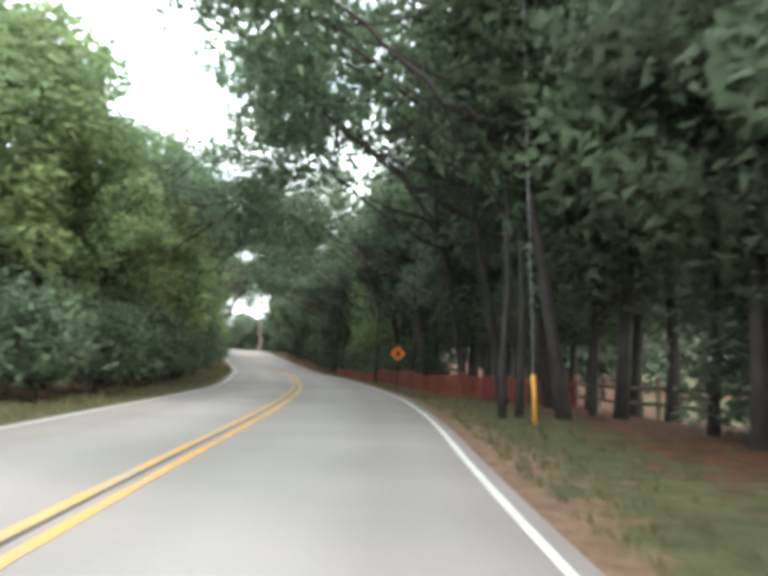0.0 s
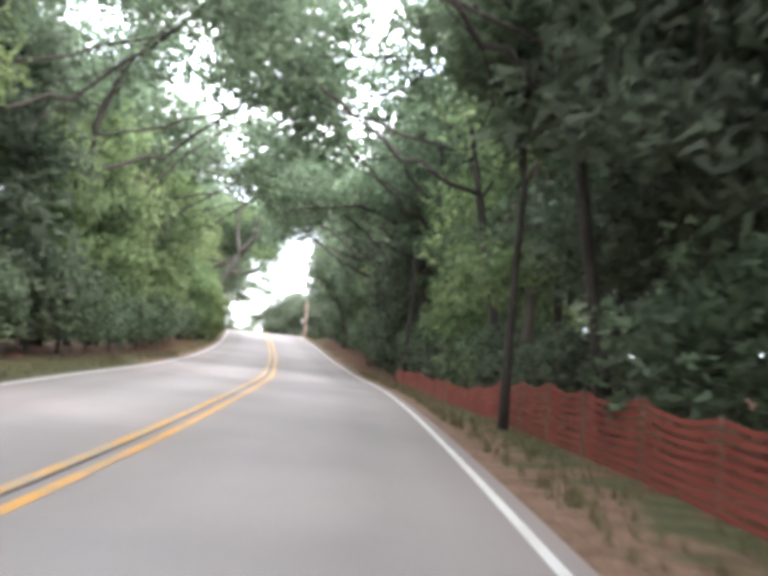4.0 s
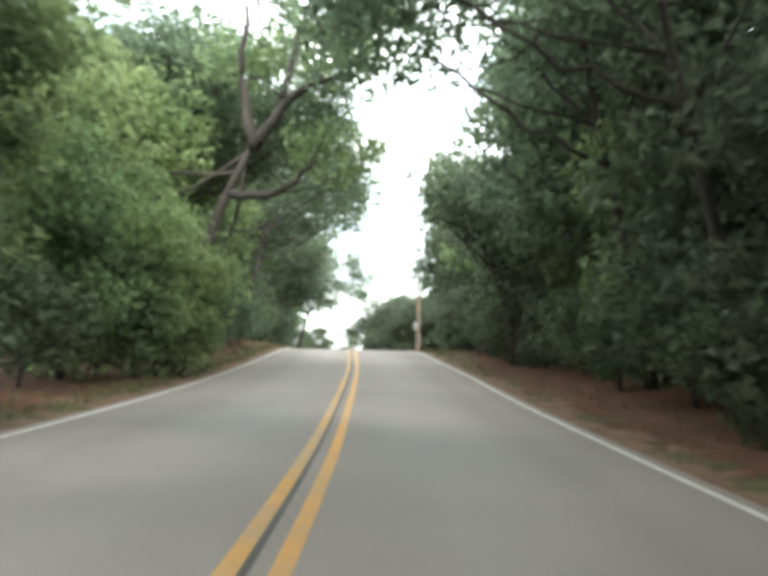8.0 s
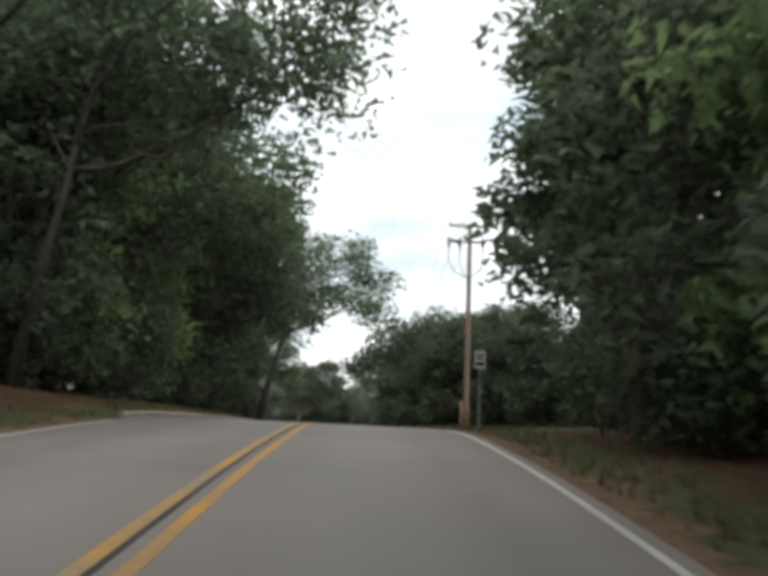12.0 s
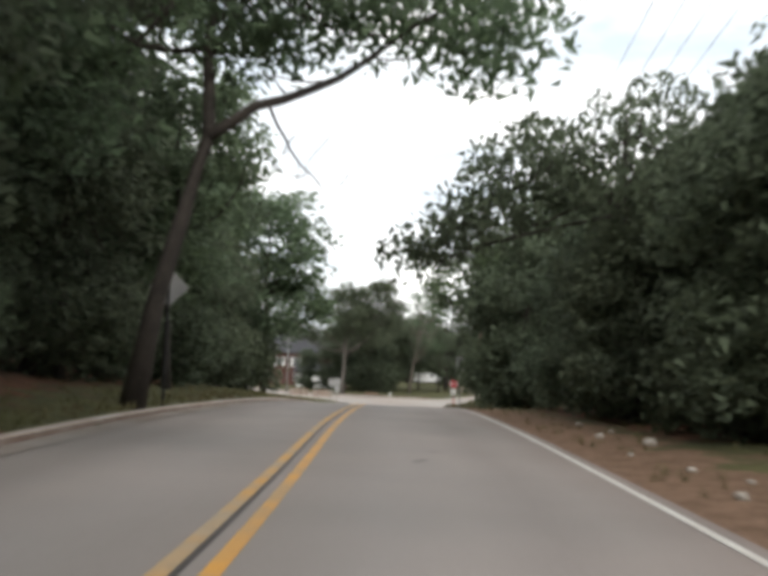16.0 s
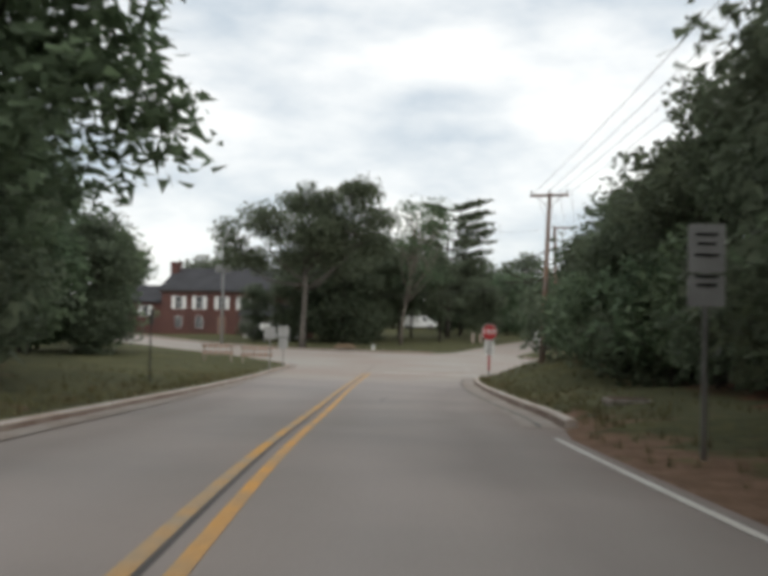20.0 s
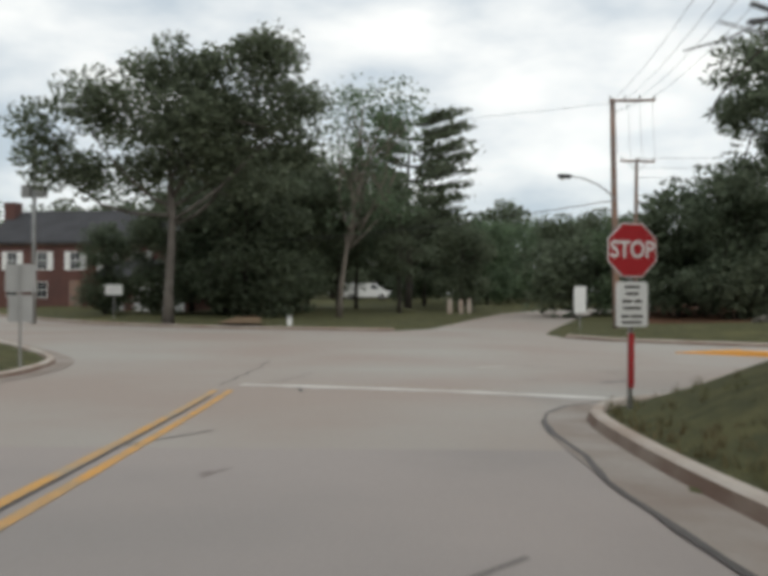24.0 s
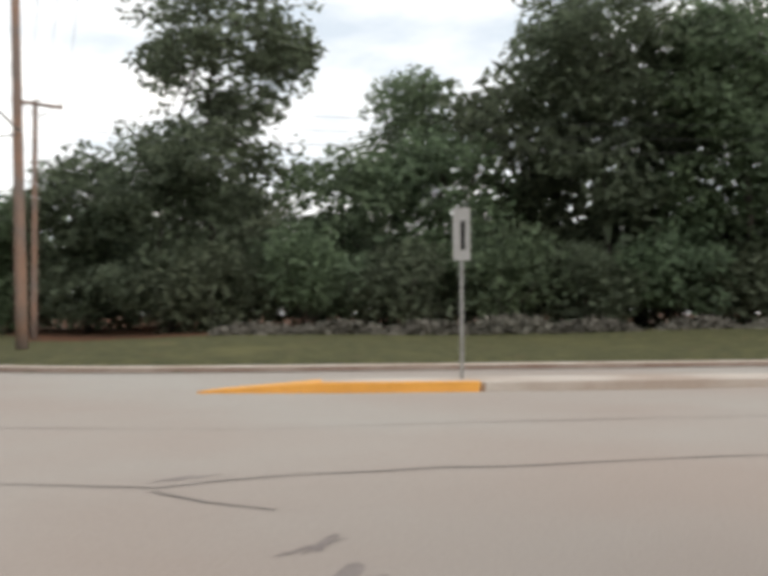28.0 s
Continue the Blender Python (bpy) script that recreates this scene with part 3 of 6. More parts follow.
kl = [beside(y, -half_left(y))[:2] for y in np.arange(94, 199, 3.0)] + CORNER_LEFT
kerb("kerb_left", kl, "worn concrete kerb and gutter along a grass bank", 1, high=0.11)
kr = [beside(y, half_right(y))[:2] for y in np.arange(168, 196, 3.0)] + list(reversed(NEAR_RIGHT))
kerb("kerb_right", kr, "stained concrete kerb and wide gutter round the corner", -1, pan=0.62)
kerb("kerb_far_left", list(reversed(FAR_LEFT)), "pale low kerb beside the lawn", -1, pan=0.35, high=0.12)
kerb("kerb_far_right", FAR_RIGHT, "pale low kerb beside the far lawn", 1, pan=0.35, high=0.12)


# ---- trees ----
def leaves_mesh(name, pos, size, material, rng, droop=0.3):
    """Many small pointed leaf sprays, each an island of its own."""
    n = len(pos)
    d = rng.normal(size=(n, 3))
    d[:, 2] = d[:, 2] * 0.55 - droop
    d /= np.linalg.norm(d, axis=1)[:, None]
    u = rng.normal(size=(n, 3))
    u -= (u * d).sum(1)[:, None] * d
    u /= np.linalg.norm(u, axis=1)[:, None]
    s = size * rng.uniform(0.65, 1.45, (n, 1))
    v = np.stack([pos - d * s * 0.38 + u * s * 0.31, pos - d * s * 0.38 - u * s * 0.31, pos + d * s * 0.88], 1).reshape(-1, 3)
    me = bpy.data.meshes.new(name)
    me.vertices.add(3 * n)
    me.vertices.foreach_set("co", v.astype(np.float32).ravel())
    me.loops.add(3 * n)
    me.loops.foreach_set("vertex_index", np.arange(3 * n, dtype=np.int32))
    me.polygons.add(n)
    me.polygons.foreach_set("loop_start", np.arange(0, 3 * n, 3, dtype=np.int32))
    me.update(calc_edges=True)
    me.materials.append(M[material])
    return me


def lobe(rng, count, at, radii, hollow=0.45, lumps=2.0):
    """Places of leaf clusters within an uneven lobe of a crown."""
    out_ = []
    seed = Vector(rng.uniform(-50, 50, 3))
    while len(out_) < count:
        p = rng.uniform(-1, 1, 3)
        r = math.sqrt((p * p).sum())
        top = 0.80 + 0.34 * noise.noise(Vector(p) * lumps + seed)
        if hollow < r < top and noise.noise(Vector(p) * 2.8 - seed) > -0.30:
            wide = 1.0 - 0.22 * max(0.0, p[2])
            out_.append((at[0] + p[0] * radii[0] * wide, at[1] + p[1] * radii[1] * wide, at[2] + p[2] * radii[2]))
    return out_


def limb(bm, a, b, r0, r1, rng, sag=0.12, steps=5):
    a, b = Vector(a), Vector(b)
    n = (b - a).length
    pts, rad = [], []
    bend = Vector(rng.normal(size=3)) * n * sag
    kink = [Vector(rng.normal(size=3)) * n * 0.012 for _ in range(steps + 1)]
    for k in range(steps + 1):
        t = k / steps
        pts.append(a.lerp(b, t) + bend * math.sin(math.pi * t) * 0.6 + kink[k] * math.sin(math.pi * t) + Vector((0, 0, -n * 0.10 * math.sin(math.pi * t))))
        rad.append(r0 * (1 - t) ** 0.8 + r1 * t)
    tube(bm, pts, rad, 5)
    return pts


def make_tree(name, label, seed, height, lobes, per=100, spread=0.62, leaf=0.24, material="leaf", bark="bark", trunk_r=0.2, lean=(0, 0), limbs=9, hollow=0.4, droop=0.3, group="", low=0.5, category="tree", big=(), boughs=(), stem=()):
    """One tree: an Empty with a trunk that carries its limbs, and a crown of leaf sprays. lobes: count, centre, radii;
    boughs: courses of single boughs with their thickness at both ends; stem: the course of the trunk itself."""
    rng = np.random.default_rng(seed)
    root = empty(name, (0, 0, 0), 0, label, category, group)
    c = np.array([p for n, at, radii in lobes for p in lobe(rng, n, at, radii, hollow)])
    bm = bmesh.new()
    pts, rad = [], []
    wig = rng.normal(size=(7, 2)) * height * 0.012
    for k in range(7):
        t = k / 6
        pts.append((lean[0] * t ** 1.2 + wig[k][0] * t, lean[1] * t ** 1.2 + wig[k][1] * t, -0.3 + (height * 0.8 + 0.3) * t))
        rad.append(trunk_r * (1.35 - 0.35 * min(1, t * 6)) * (1 - 0.72 * t))
    if stem:
        at = np.linspace(0, 1, len(stem))
        pts = [tuple(float(np.interp(k / 6, at, [q[j] for q in stem])) for j in range(3)) for k in range(7)]
    tube(bm, pts, rad, 8)
    for course, r0, r1 in boughs:
        fine = [tuple(np.array([np.interp(k / 9, np.linspace(0, 1, len(course)), [q[j] for q in course]) for j in range(3)]) + rng.normal(size=3) * 0.035) for k in range(10)]
        tube(bm, fine, [r0 + (r1 - r0) * k / 9 for k in range(10)], 7)
        for k in (4, 5, 6, 7, 8, 9):
            q = Vector(rng.normal(size=3))
            q.z = abs(q.z) * 0.7
            limb(bm, fine[k], Vector(fine[k]) + q.normalized() * rng.uniform(0.7, 1.6), 0.3 * r0 * (1 - k * 0.06), 0.012, rng, 0.12, 4)
    for k in rng.permutation(len(c))[:limbs]:
        t = rng.uniform(low, 0.97)
        i = min(5, int(t * 6))
        a = Vector(pts[i]).lerp(Vector(pts[i + 1]), t * 6 - i)
        limb(bm, a, c[k] + np.array((0, 0, -0.2)), trunk_r * 0.42 * (1.15 - t * 0.6), 0.025, rng)
    for t, to, r0 in big:
        i = min(5, int(t * 6))
        a = Vector(pts[i]).lerp(Vector(pts[i + 1]), t * 6 - i)
        bough = limb(bm, a, to, r0, 0.03, rng, 0.10, 11)
        for k in (4, 5, 6, 7, 8, 9):
            q = Vector(rng.normal(size=3))
            q.z = q.z * 0.6 + rng.choice((-0.5, 0.7))
            limb(bm, bough[k], bough[k] + q.normalized() * rng.uniform(0.8, 2.0), 0.28 * r0, 0.012, rng, 0.12, 4)
    part("trunk", bm, bark, root, smooth=True)
    n = len(c) * per
    off = rng.normal(size=(n, 3))
    off *= np.minimum(1.0, 1.7 / np.linalg.norm(off, axis=1))[:, None]
    size = np.repeat(rng.uniform(0.7, 1.35, (len(c), 1)), per, 0)
    pos = np.repeat(c, per, 0) + off * size * spread * np.array((1, 1, 0.6))
    pos[:, 2] = np.maximum(pos[:, 2], 0.05)
    crown = new("crown", leaves_mesh("crown", pos, leaf, material, rng, droop))
    crown.parent = root
    return root


protos, used = {}, set()


def kind_of_tree(key, **kw):
    protos[key] = kw


def plant(key, x, y, turn=0.0, s=1.0, sz=None, tilt=(0, 0), label=None):
    """Stands a tree of that kind on the land; the first is the built one, the others are copies."""
    if isinstance(protos[key], dict):
        protos[key] = make_tree(**protos[key])
    ob = protos[key]
    m = pose(x, y, land_at(x, y) - 0.03, tilt[0], tilt[1], turn) @ Matrix.Diagonal((s, s, sz or s, 1))
    if key not in used:
        used.add(key)
        ob.matrix_basis = m
    else:
        keep = ob.matrix_basis.copy()
        ob.matrix_basis = Matrix.Identity(4)
        c = copy_thing(ob, m)
        ob.matrix_basis = keep
        ob = c
    if label:
        tagged(ob, label)
    return ob


G1, G2, G3 = "roadside trees", "roadside shrubs", "woodland trees"
kind_of_tree("tall", name="tall_tree", label="tall leafy broadleaf tree beside the road", seed=1, height=13, lobes=[(70, (0, 0, 9.3), (3.6, 3.6, 4.0)), (30, (0.5, 0.3, 5.0), (3.3, 3.3, 2.2))], per=90, leaf=0.26, trunk_r=0.155, group=G1)
kind_of_tree("arch", name="arching_tree", label="tall tree with limbs arching over the road", seed=2, height=12.5, lobes=[(60, (2.4, 0, 8.6), (4.4, 3.8, 2.9)), (34, (0, 0, 9.8), (3.3, 3.6, 3.0))], per=95, trunk_r=0.2, lean=(1.5, 0), limbs=16, group=G1)
kind_of_tree("canopy", name="arching_tree", label="tall tree with open crown reaching across the road", seed=12, height=13, lobes=[(46, (5.0, 0, 9.9), (4.4, 3.9, 1.9)), (40, (0.4, 0, 10.0), (3.4, 3.5, 3.0)), (14, (7.0, 0.4, 8.6), (2.4, 2.8, 1.3))], per=66, spread=0.60, leaf=0.22, trunk_r=0.155, lean=(2.2, 0), limbs=7, group=G1, big=[(0.55, (6.8, 0.6, 9.2), 0.07), (0.6, (4.8, -1.6, 10.5), 0.06)])
kind_of_tree("hang", name="shade_tree", label="dark tree with low hanging boughs behind the fence", seed=13, height=10, lobes=[(50, (0, 0, 6.8), (3.3, 3.3, 3.0)), (34, (0, 0, 3.6), (2.9, 2.9, 1.8))], per=84, leaf=0.23, material="leaf_dark", trunk_r=0.16, group=G1)
kind_of_tree("light", name="sunlit_tree", label="yellow-green leafy tree at the road's edge", seed=3, height=10.5, lobes=[(52, (0, 0, 6.8), (3.0, 3.0, 3.6)), (34, (0, 0, 3.2), (2.7, 2.7, 2.2))], per=110, leaf=0.23, material="leaf_light", trunk_r=0.15, group=G1)
kind_of_tree("dense", name="dense_tree", label="dense dark tree with branches down to the ground", seed=4, height=9, lobes=[(48, (0, 0, 6.0), (2.9, 2.9, 3.0)), (46, (0, 0, 2.4), (3.0, 3.0, 2.3))], per=86, leaf=0.25, material="leaf_dark", trunk_r=0.15, group=G1)
kind_of_tree("dark", name="dark_tree", label="tall dark-leaved tree in the shade", seed=5, height=14.5, lobes=[(64, (0.4, 0, 10.3), (3.9, 3.9, 4.0)), (34, (-0.4, 0, 5.8), (3.6, 3.6, 2.2))], per=100, leaf=0.25, material="leaf_dark", trunk_r=0.17, group=G1)
kind_of_tree("shrub", name="shrub", label="leafy green shrub at the wood's edge", seed=6, height=3.6, lobes=[(40, (0, 0, 1.9), (2.0, 2.0, 1.8))], per=56, spread=0.5, leaf=0.22, trunk_r=0.06, hollow=0.25, limbs=8, low=0.1, group=G2, category="shrub")
kind_of_tree("shrub_dark", name="shrub", label="dark leafy shrub at the wood's edge", seed=7, height=3.0, lobes=[(38, (0, 0, 1.5), (1.9, 1.9, 1.5))], per=56, spread=0.5, leaf=0.22, material="leaf_dark", trunk_r=0.06, hollow=0.25, limbs=8, low=0.1, group=G2, category="shrub")
kind_of_tree("vine", name="vine_covered_tree", label="tree hung with vines down to the verge", seed=8, height=8.5, lobes=[(44, (0, 0, 6.2), (2.3, 2.3, 2.7)), (44, (0, 0, 2.6), (2.0, 2.0, 2.6))], per=80, leaf=0.235, material="leaf_light", trunk_r=0.13, droop=0.9, group=G1)
kind_of_tree("slim", name="slim_tree", label="slim straight-stemmed woodland tree", seed=9, height=12, lobes=[(46, (0, 0, 8.8), (2.4, 2.4, 3.2))], per=110, trunk_r=0.095, group=G3)
kind_of_tree("far", name="woodland_tree", label="broad dark woodland tree", seed=10, height=12.5, lobes=[(60, (0, 0, 8.3), (4.4, 4.4, 4.2)), (40, (0, 0, 3.0), (4.2, 4.2, 2.9))], per=52, spread=0.85, leaf=0.43, material="leaf_dark", trunk_r=0.22, group=G3)
kind_of_tree("far_green", name="woodland_tree", label="broad green woodland tree", seed=11, height=11, lobes=[(54, (0, 0, 7.3), (4.0, 4.0, 3.7)), (40, (0, 0, 2.6), (3.9, 3.9, 2.5))], per=52, spread=0.85, leaf=0.41, trunk_r=0.2, group=G3)

R = random.Random(5)


def row(keys, y0, y1, step, off, jit=0.6, smin=0.85, smax=1.15):
    """A loose row of trees along the road; a negative offset is on the left."""
    y = y0
    while y < y1:
        x, yy, _ = beside(y + R.uniform(-0.3, 0.3) * step, off + R.uniform(-jit, jit))
        key = R.choice(keys)
        plant(key, x, yy, (R.uniform(-40, 40) + (0 if off < 0 else 180)) if key == "arch" else R.uniform(0, 360), R.uniform(smin, smax))
        y += step * R.uniform(0.8, 1.2)


# left of the road, as far as the crest
row(["light", "vine", "light"], -46, -16, 4.6, -7.0, 0.4, 0.85, 1.05)
row(["vine", "light"], -16, 2, 4.4, -6.8, 0.4, 0.72, 0.85)
row(["light", "vine"], 2, 14, 4.6, -7.0, 0.4, 0.8, 1.0)
row(["vine", "light", "dense", "vine", "light"], 14, 42, 4.8, -6.9, 0.4, 0.85, 1.05)
row(["vine", "light"], 42, 88, 5.0, -7.0, 0.4, 0.8, 1.0)
row(["tall", "dark"], -48, -20, 7.5, -10.5, 1.0, 0.9, 1.1)
row(["tall"], 4, 54, 9.0, -8.4, 0.5, 0.85, 1.0)
for y in (4, 14, 24, 34, 44):
    plant("canopy", *beside(y + R.uniform(-1, 1), -7.0 + R.uniform(-0.4, 0.4))[:2], R.uniform(-30, 30), R.uniform(0.84, 1.0))
for y, off, turn, k in ((66, -7.2, 0, 0.85), (57, 6.8, 186, 0.92)):
    plant("canopy", *beside(y, off)[:2], turn, k)
row(["light", "tall"], 54, 70, 7.5, -8.8, 0.5, 0.75, 0.9)
plant("tall", *beside(74.0, -8.2)[:2], 70, 0.95)
row(["arch"], 66, 78, 7.0, -7.4, 0.3, 0.9, 1.0)
for y in (80, 88, 96):
    plant("canopy", *beside(y, -6.8 + R.uniform(-0.3, 0.3))[:2], R.uniform(-25, 25), R.uniform(0.84, 0.95))
row(["shrub"], -46, 90, 3.2, -5.7, 0.3, 0.5, 0.8)
row(["far"], -50, 40, 10.0, -15, 1.5)
row(["far"], 82, 98, 8.0, -15, 1.5)
# right of the road
row(["dark", "tall"], -30, 14, 8.0, 7.6, 0.5, 0.9, 1.05)
for y in (-26, -16, -7, 1, 9):
    plant("canopy", *beside(y + R.uniform(-1, 1), 6.5 + R.uniform(-0.3, 0.3))[:2], 180 + R.uniform(-30, 30), R.uniform(0.88, 1.05))
row(["tall", "dark"], -44, -28, 6.0, 8.0, 0.5, 0.9, 1.05)
for y, off, k in ((-19, 7.3, 1.15), (-10, 7.6, 1.2)):
    plant("canopy", *beside(y, off)[:2], 180 + R.uniform(-20, 20), k)
row(["hang"], -44, 14, 3.8, 9.2, 0.7, 0.85, 1.1)
row(["slim"], -36, 10, 8.0, 7.4, 0.9, 0.9, 1.1)
row(["shrub_dark"], -36, -26, 3.0, 8.8, 0.4, 0.7, 0.9)
row(["far", "far_green"], -70, 16, 8.0, 52.0, 3.0, 0.9, 1.2)
row(["dark", "tall"], 14, 60, 8.0, 7.8, 0.5, 0.9, 1.05)
for y in (19, 28, 36, 44, 51):
    plant("canopy", *beside(y + R.uniform(-1, 1), 6.6 + R.uniform(-0.3, 0.3))[:2], 180 + R.uniform(-30, 30), R.uniform(0.88, 1.05))
row(["dense", "vine", "dense"], 22, 94, 4.8, 7.4, 0.4, 0.8, 1.05)
row(["tall", "dark", "tall"], 60, 75, 4.6, 7.6, 0.4, 0.9, 1.05)
for y, off in ((63.5, 7.0), (70.0, 7.2)):
    plant("tall", *beside(y, off)[:2], y * 9, 1.0)
row(["tall", "light"], 76, 91, 4.6, 8.2, 0.4, 0.55, 0.64)
row(["tall", "dark"], 93, 98, 4.0, 7.8, 0.3, 0.8, 0.88)
plant("tall", *beside(95.0, 7.3)[:2], 140, 1.0)
row(["shrub_dark", "shrub"], 2, 94, 3.2, 6.4, 0.3, 0.5, 0.85)
row(["far"], 2, 96, 10.0, 15, 1.5)
# past the crest: left
row(["dense", "vine", "dense"], 98, 130, 3.6, -7.4, 0.3, 0.9, 1.1)
row(["shrub_dark", "shrub"], 98, 131, 3.0, -6.9, 0.3, 0.6, 0.8)
row(["arch"], 101, 129, 4.8, -6.9, 0.3, 0.95, 1.05)
row(["tall", "dark"], 100, 134, 5.0, -10.0, 0.6, 1.0, 1.2)
row(["shrub", "shrub_dark", "dense"], 136, 168, 3.8, -8.6, 0.4, 0.7, 0.9)
row(["tall", "dark", "tall"], 137, 168, 4.4, -9.2, 0.5, 0.78, 0.9)
row(["dense"], 139, 160, 4.6, -7.2, 0.3, 0.72, 0.82)
row(["far"], 100, 182, 10.0, -17, 2.0, 0.8, 1.0)
# past the crest: right
row(["far_green", "far"], 101, 131, 4.2, 14.5, 0.8, 0.46, 0.55)
row(["far"], 106, 134, 5.0, 19, 0.8, 0.55, 0.68)
plant("dark", -3.6, 121.5, 30, 0.72)
plant("far_green", *beside(117, 14.6)[:2], 20, 0.64)
plant("far", *beside(112, 13.8)[:2], 80, 0.55)
for x, y, s in ((-8.3, 129.5, 0.78), (-7.0, 133.5, 0.85), (-9.6, 134.5, 0.82), (-6.2, 126.0, 0.75)):
    plant("dense", x, y, R.uniform(0, 360), s)
row(["dense"], 131, 148, 3.6, 8.4, 0.4, 0.74, 0.86)
row(["shrub_dark", "dense"], 130, 154, 3.4, 7.0, 0.3, 0.55, 0.7)
row(["dense"], 153, 159, 2.6, 6.3, 0.2, 0.72, 0.8)
row(["dense"], 159, 166, 2.6, 7.4, 0.3, 0.72, 0.82)
row(["dense", "dense", "tall"], 167, 179, 3.8, 10.2, 0.4, 0.85, 0.95)
row(["dense"], 180, 186, 3.0, 9.9, 0.3, 0.68, 0.8)
row(["dense"], 186, 195, 3.0, 10.2, 0.3, 0.5, 0.62)
for key, x, y, s in (("dense", -20.4, 197.2, 0.62), ("shrub", -20.2, 194.4, 0.9), ("shrub_dark", -19.0, 198.6, 1.0)):
    plant(key, x, y, R.uniform(0, 360), s)
row(["shrub_dark", "shrub"], 168, 195, 2.6, 9.0, 0.3, 0.8, 1.05)
row(["far"], 104, 190, 8.5, 19, 1.5, 0.56, 0.68)
overhang = make_tree("overhanging_tree", "dark roadside tree with feathery boughs hanging over the verge", 33, 9.5,
                     [(46, (0.4, 0, 5.8), (2.9, 3.0, 2.8)), (18, (-2.4, 0.0, 6.2), (1.9, 1.6, 1.5)), (9, (-3.8, -0.6, 5.0), (1.2, 0.7, 0.8)), (5, (-4.9, -0.9, 4.1), (0.7, 0.4, 0.4)), (30, (1.0, 0, 3.0), (2.4, 2.6, 2.2))],
                     per=84, leaf=0.2, material="leaf_dark", trunk_r=0.17, limbs=8, droop=0.9, boughs=[([(0, 0, 5.2), (-2.0, 0, 6.4), (-3.8, -0.3, 5.2), (-5.0, -0.8, 4.1)], 0.09, 0.015)])
ox, oy, _ = beside(139.1, 6.9)
overhang.matrix_basis = pose(ox, oy, land_at(ox, oy), 0, 0, -11)
plant("arch", *beside(156.0, 6.3)[:2], 172, 0.64, label="tall roadside tree with feathery boughs over the verge")
plant("tall", *beside(160.0, 8.8)[:2], 40, 0.62)
for key, x, y, s in (("dark", -28.3, 138.0, 1.05), ("dark", -27.2, 132.6, 1.0), ("tall", -26.2, 128.4, 1.1)):
    plant(key, x, y, 60, s)
plant("arch", *beside(0.5, -7.6)[:2], 0, 0.95)
plant("canopy", *beside(-6.0, -8.0)[:2], 0, 0.85)
for x, y, s in ((-39.2, 249.0, 0.75), (-37.9, 253.0, 0.72), (-33.4, 250.5, 0.68), (-37.2, 257.0, 0.8), (-40.5, 252.5, 0.8)):
    plant("dark", x, y, R.uniform(0, 360), s)
for y in (14, 22, 31, 40, 50, 60):
    plant("far", *beside(y, 30.0 + R.uniform(-2, 2))[:2], R.uniform(0, 360), R.uniform(0.9, 1.1))
plant("tall", *beside(170.0, -6.2)[:2], 5, 1.12, 0.96)
plant("dense", *beside(173.5, -8.8)[:2], 40, 0.8)
plant("tall", -26.6, 142.8, 200, 0.8)
plant("dense", *beside(170.6, -7.4)[:2], 150, 0.7)
plant("shrub_dark", *beside(168.4, -6.9)[:2], 70, 1.2)
for off, y in ((4.75, 11.2), (5.1, 32.0), (4.9, -25.4), (5.3, -25.0), (5.6, 2.0), (7.2, -8.0)):
    plant("slim", *beside(y, off)[:2], R.uniform(0, 360), R.uniform(0.85, 1.0))

# trees that stand out by themselves
pale_tree = make_tree("pale_trunk_tree", "slim tree with a straight pale grey trunk beside the netting", 34, 10.5, [(34, (0.2, 0, 7.6), (2.6, 2.6, 2.6)), (8, (-1.0, -0.6, 3.4), (1.1, 1.1, 0.8))],
                      per=80, leaf=0.21, material="leaf_light", bark="bark_pale", trunk_r=0.17, limbs=7, low=0.4)
px, py, _ = beside(17.6, 6.3)
pale_tree.matrix_basis = pose(px, py, land_at(px, py), 0, 0, 0)
ax, ay, _ = beside(36.0, 6.1)
az = land_at(ax, ay)
arched = make_tree("arching_limb_tree", "big tree with one long limb arching across the road", 35, 10.0,
                   [(30, (-1.6, -0.5, 7.6), (3.2, 2.4, 1.3)), (16, (-4.6, -2.4, 7.2), (1.8, 1.8, 0.9)), (30, (0.8, 0.6, 7.6), (2.4, 2.6, 2.4))], per=70, leaf=0.2, trunk_r=0.24, limbs=6, low=0.7,
                   stem=[(0, 0, -0.3), (0.05, 0, 2.2), (-0.1, 0, 4.0), (-0.4, 0, 5.4)],
                   boughs=[([(-0.35, 0, 5.2), (-1.2, -0.6, 6.5), (-2.8, -1.9, 6.9), (-4.2, -2.8, 6.6), (-5.7, -3.0, 6.2)], 0.13, 0.03), ([(-0.35, 0, 5.2), (0.3, 0.3, 7.2), (0.6, 0.4, 9.2)], 0.14, 0.04)])
arched.matrix_basis = pose(ax, ay, az, 0, 0, 0)
bx, by, _ = beside(70.0, 4.9)
